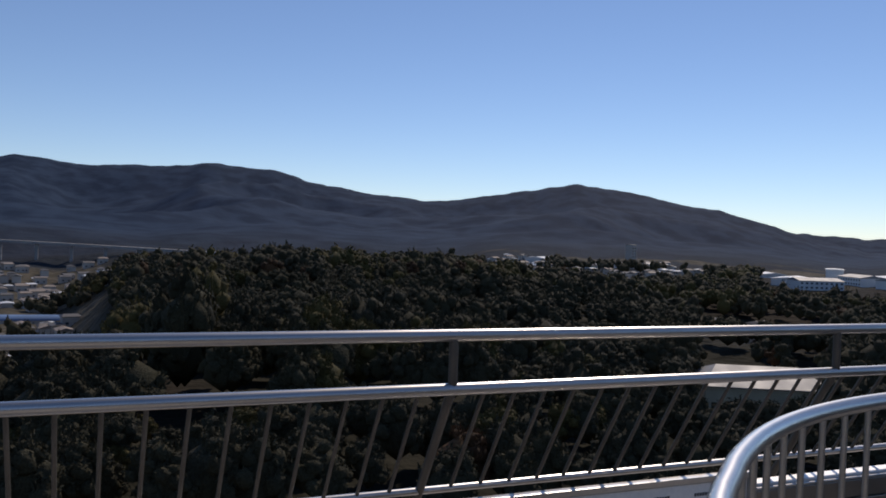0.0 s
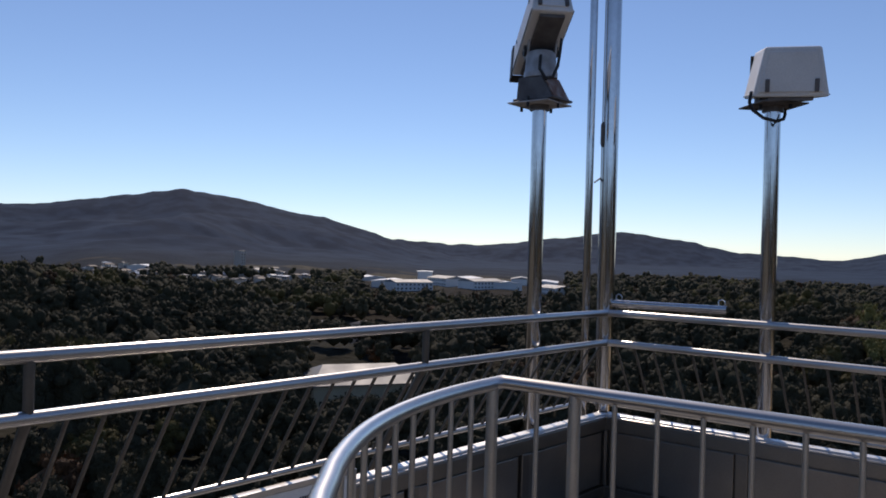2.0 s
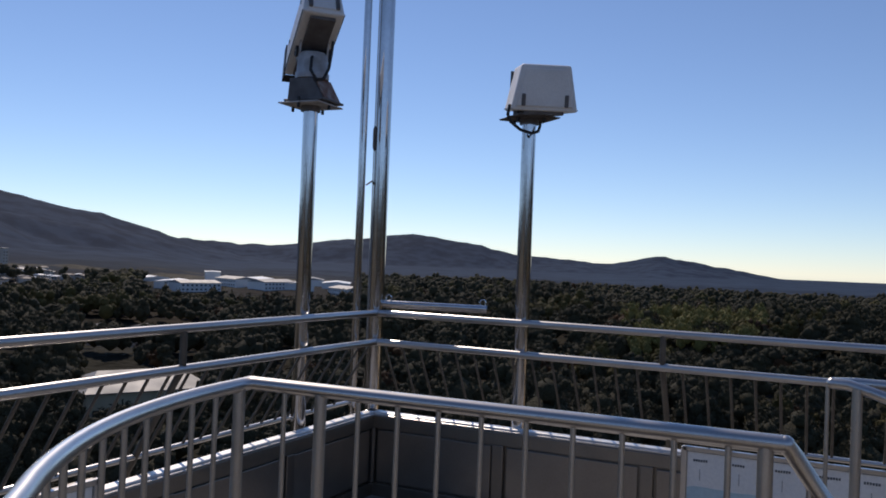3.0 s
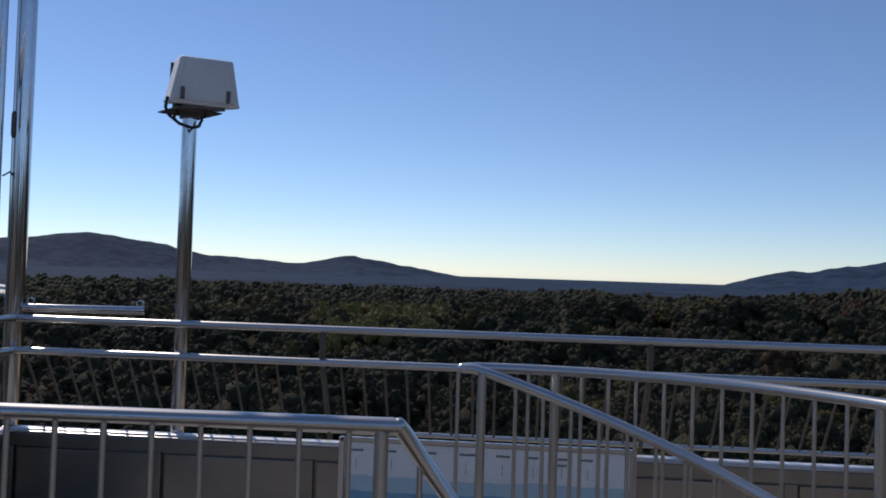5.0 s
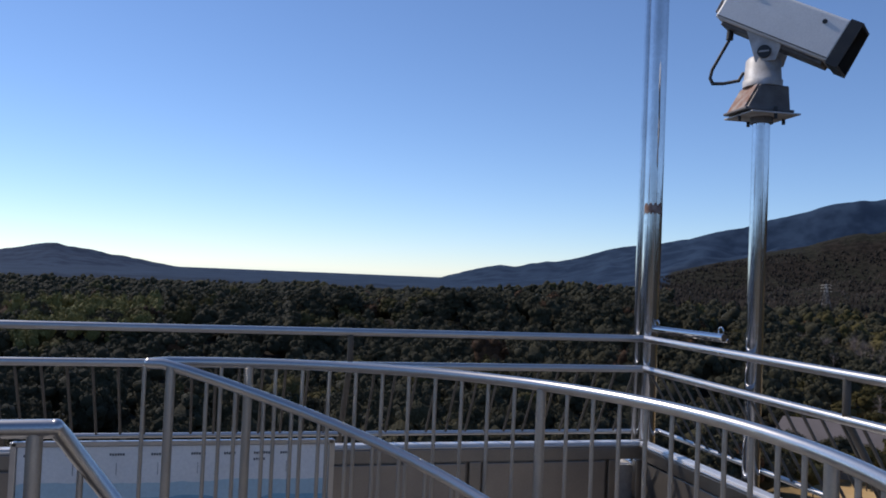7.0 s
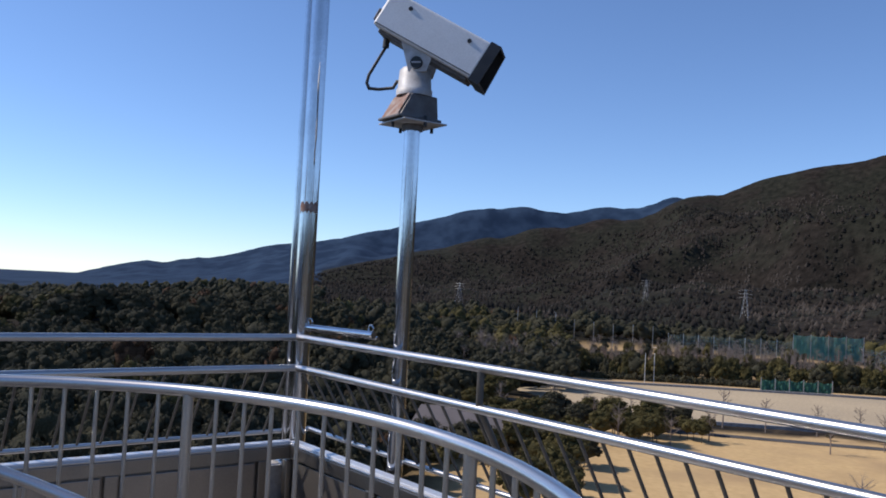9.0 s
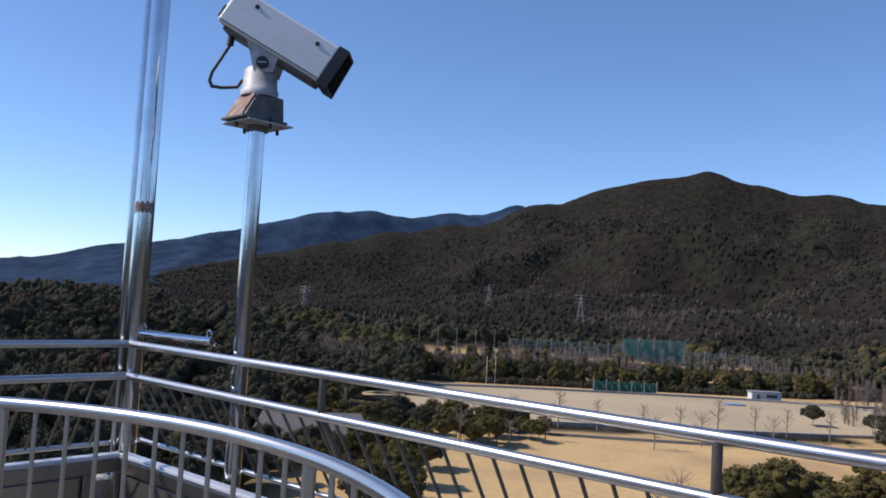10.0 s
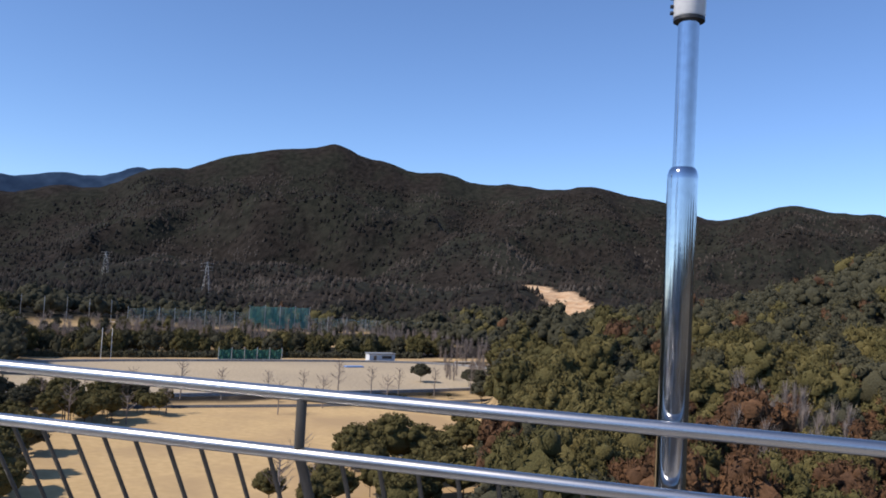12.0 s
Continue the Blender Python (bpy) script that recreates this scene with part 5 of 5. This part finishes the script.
scatter("mountain_wood", rows[leafless], spires, BARE_WOOD, "grey-brown leafless stands on the mountain slope", gen)


def limbs(gen, height, spread, count, twigs, bm=None):
    bm = tube([(0, 0, -0.3), (0.05, 0, height * 0.35), (0, 0.08, height * 0.7), (0.05, 0, height * 0.97)], 0, 7, bm, radii=[height * 0.02, height * 0.015, height * 0.009, 0.015])
    for k in range(count):
        a, z = gen.uniform(0, 6.283), height * gen.uniform(0.3, 0.85)
        s = spread * gen.uniform(0.6, 1.0) * (1.15 - z / height * 0.6)
        tip = (math.cos(a) * s, math.sin(a) * s, z + s * gen.uniform(0.5, 1.0))
        mid = (tip[0] * 0.5, tip[1] * 0.5, z + (tip[2] - z) * 0.4)
        tube([(0, 0, z), mid, tip], 0, 5, bm, radii=[height * 0.0065, height * 0.0045, 0.008])
        for j in range(twigs):
            b2, f = a + gen.uniform(-1.1, 1.1), gen.uniform(0.35, 0.95)
            o = Vector(mid).lerp(Vector(tip), f)
            e = o + Vector((math.cos(b2), math.sin(b2), gen.uniform(0.3, 1.2))) * s * 0.35
            tube([o, e], 0, 3, bm, radii=[0.014, 0.005])
    return bm


def park_tree(height, width, mat, label):
    ob = thing("park_tree", label=label, category="tree", group="park trees")
    part("trunk", limbs(gen, height * 0.7, width * 0.5, 6, 0), BARK, ob)
    v, f = crown(gen, 36, ICO1, 1100, 0.13, 0.24, 0.075)
    v = v * np.array([width / 2, width / 2, height * 0.42]) + np.array([0, 0, height * 0.42])
    link_mesh("crown", mesh_from("crown", v, f), mat, ob)
    return ob


def bare_tree(height, spread, label):
    ob = thing("bare_tree", label=label, category="tree", group="bare trees")
    part("trunk", limbs(gen, height, spread, 26, 7), TWIG, ob)
    return ob


def plant(ob, u, v, first=[]):
    x, y = park_point(u, v)
    m = pose(x, y, float(land_z(x, y)), 0, 0, r.uniform(0, 360)) @ Matrix.Scale(r.uniform(0.8, 1.2), 4)
    if ob.name not in first:
        first.append(ob.name)
        ob.matrix_basis = m
        return ob
    c = copy_thing(ob, m)
    return c


greens = [park_tree(7.5, 6.5, OLIVE, "rounded olive green park tree on dry lawn"), park_tree(6.5, 5.5, OLIVE, "olive green park tree on dry lawn"),
          park_tree(5.0, 5.5, EVERGREEN, "low spreading dark evergreen tree in the park")]
bares = [bare_tree(6.5, 1.5, "slender leafless tree beside the sports ground"), bare_tree(8, 2.6, "spreading leafless tree in the park")]
for k in range(16):
    plant(bares[0], -6 + k * 8.3 + r.uniform(-1.5, 1.5), 166 + r.uniform(-2, 2))
for u, v in ((49, 146), (30, 150), (60, 152), (75, 154), (22, 141)):
    plant(bares[1], u, v)
for u, v in ((20, 154), (14, 162), (8, 152), (2, 160), (-6, 150), (12, 146), (24, 158), (28, 164), (-2, 142), (6, 138), (-14, 158), (-20, 148), (-12, 138), (-24, 162), (-30, 150)):
    plant(greens[r.randrange(3)], u + r.uniform(-2, 2), v + r.uniform(-2, 2))
for k in range(64):
    plant(bares[r.choice((0, 1, 1))], r.uniform(20, 185), r.uniform(335, 388))
for k in range(14):
    plant(bares[1], r.uniform(-40, 10), r.uniform(236, 300))
for u, v in ((64, 104), (70, 96), (76, 108), (58, 88), (82, 98), (68, 84), (88, 110), (52, 76), (80, 118), (92, 124), (74, 122)):
    plant(greens[r.choice((0, 1, 1))], u, v)
for k in range(26):
    plant(greens[r.choice((0, 2, 2))], r.uniform(96, 125), r.uniform(90, 190))

def grove(b0, b1, d0, d1, count, choice, size=1.0):
    """Trees spread over a patch given by bearings and distances from the tower."""
    for k in range(count):
        b, d = radians(r.uniform(b0, b1)), r.uniform(d0, d1)
        x, y = d * math.sin(b), d * math.cos(b)
        t = plant(r.choice(choice), -(x + y) * 0.7071, (x - y) * 0.7071)
        t.scale = t.scale * size


grove(132.5, 138.5, 88, 150, 24, greens)
grove(125.5, 133.5, 105, 140, 10, greens)
grove(126, 133.5, 168, 190, 9, greens)
grove(138.5, 146.5, 138, 162, 20, [greens[0], greens[1], greens[1]], 0.85)
grove(138, 145, 140, 160, 5, bares)
grove(160.5, 168, 84, 122, 20, [greens[0], greens[1], greens[1]])
grove(153, 157.5, 84, 102, 6, [greens[1], greens[1], bares[1]])
grove(134, 139, 250, 330, 16, bares, 1.2)
grove(180, 190, 100, 122, 5, [bares[1]], 1.1)
grove(157.5, 165, 88, 120, 16, [greens[0], greens[1]], 0.85)
grove(-8, 12, 80, 103, 26, greens, 0.8)
grove(-9, 3, 104, 200, 30, [greens[2], greens[0], bares[1]], 0.8)


def brush(gen, stems):
    """A unit leafless thicket tree: thin upright twigs fanning from a stem."""
    vs, fs = [], []
    for k in range(stems):
        a, z = gen.uniform(0, 6.283), gen.uniform(0, 0.75) if k else 0.0
        out = gen.uniform(0.15, 0.75) * (1 - 0.45 * z)
        p = np.array([np.cos(a) * out * 0.15, np.sin(a) * out * 0.15, z])
        e = np.array([np.cos(a) * out, np.sin(a) * out, min(1.05, z + gen.uniform(0.2, 0.5))])
        side = np.array([-np.sin(a + gen.uniform(-1, 1)), np.cos(a), 0]) * 0.018
        vs.append(np.array([p - side, p + side, e])), fs.append(np.array([[0, 1, 2]]) + 3 * k)
    return np.concatenate(vs), np.concatenate(fs)


brushes = [brush(gen, 90) for k in range(6)]
spots = []
for b0, b1, d0, d1, count, tall in ((143, 168, 322, 392, 330, 5.5), (164.5, 169.5, 220, 330, 80, 5.5), (131, 135, 235, 300, 70, 8), (136, 150, 300, 340, 60, 6), (184, 191, 98, 124, 40, 5.5)):
    for k in range(count):
        b, d = radians(r.uniform(b0, b1)), r.uniform(d0, d1)
        h = tall * r.uniform(0.6, 1.15)
        x, y = d * math.sin(b), d * math.cos(b)
        spots.append((x, y, float(land_z(x, y)) - 0.2 + (4.5 if b1 > 180 else 0), h * 0.42, h))
scatter("bare_thicket", np.array(spots), brushes, TWIG, "grey-pink leafless winter thicket round the sports ground", gen)

def footpath():
    bm = bmesh.new()
    rows = []
    for k in range(40):
        u = -25 + k * 4.0
        v = 157 + 2.5 * math.sin(k * 0.19)
        rows.append([bm.verts.new((*park_point(u, v + w), FIELD_Z + z)) for w, z in ((-1.6, -0.1), (-1.6, 0.08), (1.6, 0.08), (1.6, -0.1))])
    for a, b in zip(rows, rows[1:]):
        for k in range(3):
            bm.faces.new((a[k], b[k], b[k + 1], a[k + 1]))
    tagged(part("footpath", bm, ASPHALT), "grey asphalt footpath between lawn and sports ground", "path", kind="structure")
    x, y = park_point(97, 222)
    ob = thing("landing_mat", (x, y, FIELD_Z + 0.12), "blue sheeted landing mat on the sports ground", "mat", turn=-135)
    part("cover", box((5.5, 2.4, 0.35), (0, 0, 0.175), 0.08), TARP, ob)


footpath()
for k in range(16):
    plant(greens[2], r.uniform(10, 105), 160.5 + r.uniform(-1, 1.5)).scale *= 0.22

# yellow-green bamboo on the slope to the east
x, y, z = sow(gen, 205, 262, 3.6, 76.5, 85.5)
w = gen.uniform(1.2, 2.2, len(x))
scatter("bamboo_grove", np.stack([x, y, z + gen.uniform(4, 7.5, len(x)), w, w * 2.0], -1), mid_shapes, BAMBOO, "yellow-green bamboo grove among evergreens", gen)

# broad old crowns standing out of the woods to the east
spots = []
for b, d, spread, count in ((105.5, 238, 15, 12), (116, 255, 17, 13), (83, 215, 14, 6), (95, 262, 15, 7), (110.5, 300, 20, 8), (98, 190, 12, 5), (122, 215, 16, 9)):
    for k in range(count):
        bx, by = d * math.sin(radians(b)) + r.gauss(0, spread * 0.6), d * math.cos(radians(b)) + r.gauss(0, spread * 0.6)
        w = r.uniform(3.8, 6.2)
        spots.append((bx, by, float(land_z(bx, by)) + r.uniform(2.5, 5), w, w * r.uniform(0.8, 1.05)))
scatter("broad_crowns", np.array(spots), near_shapes, EVERGREEN, "broad rounded evergreen crowns rising from the wood", gen)

# mixed evergreen trees and shrubs in rows behind the sports ground
olive_spots, dark_spots = [], []
for count, u0, u1, v0, v1, tall in ((60, -4, 150, 252, 266, 4.2), (60, -8, 160, 266, 290, 3.2), (60, -5, 165, 292, 322, 2.4), (30, 0, 170, 322, 380, 3.4)):
    for k in range(count):
        u, v = u0 + (u1 - u0) * (k + r.uniform(0, 1)) / count, r.uniform(v0, v1)
        px, py = park_point(u, v)
        h = tall * r.uniform(0.6, 1.35)
        (olive_spots if r.random() < 0.65 else dark_spots).append((px, py, float(land_z(px, py)) + h * 0.3, h * r.uniform(0.5, 0.8), h))
scatter("park_shrubs", np.array(olive_spots), near_shapes, OLIVE, "olive green shrubs and small trees behind the sports ground", gen)["category"] = "shrubs"
scatter("park_shrubs", np.array(dark_spots), near_shapes, EVERGREEN, "dark evergreen shrubs behind the sports ground", gen)["category"] = "shrubs"

# the clipped hedge behind the sports ground
spots = []
for k in range(300):
    hx, hy = park_point(-4 + k * 0.46, 249.5 + r.uniform(-0.6, 0.6))
    spots.append((hx, hy, FIELD_Z - 0.1, r.uniform(0.8, 1.3), r.uniform(1.5, 2.2)))
ob = scatter("hedge", np.array(spots), far_shapes, EVERGREEN, "dark clipped hedge behind the sports ground", gen)
ob["category"] = "hedge"
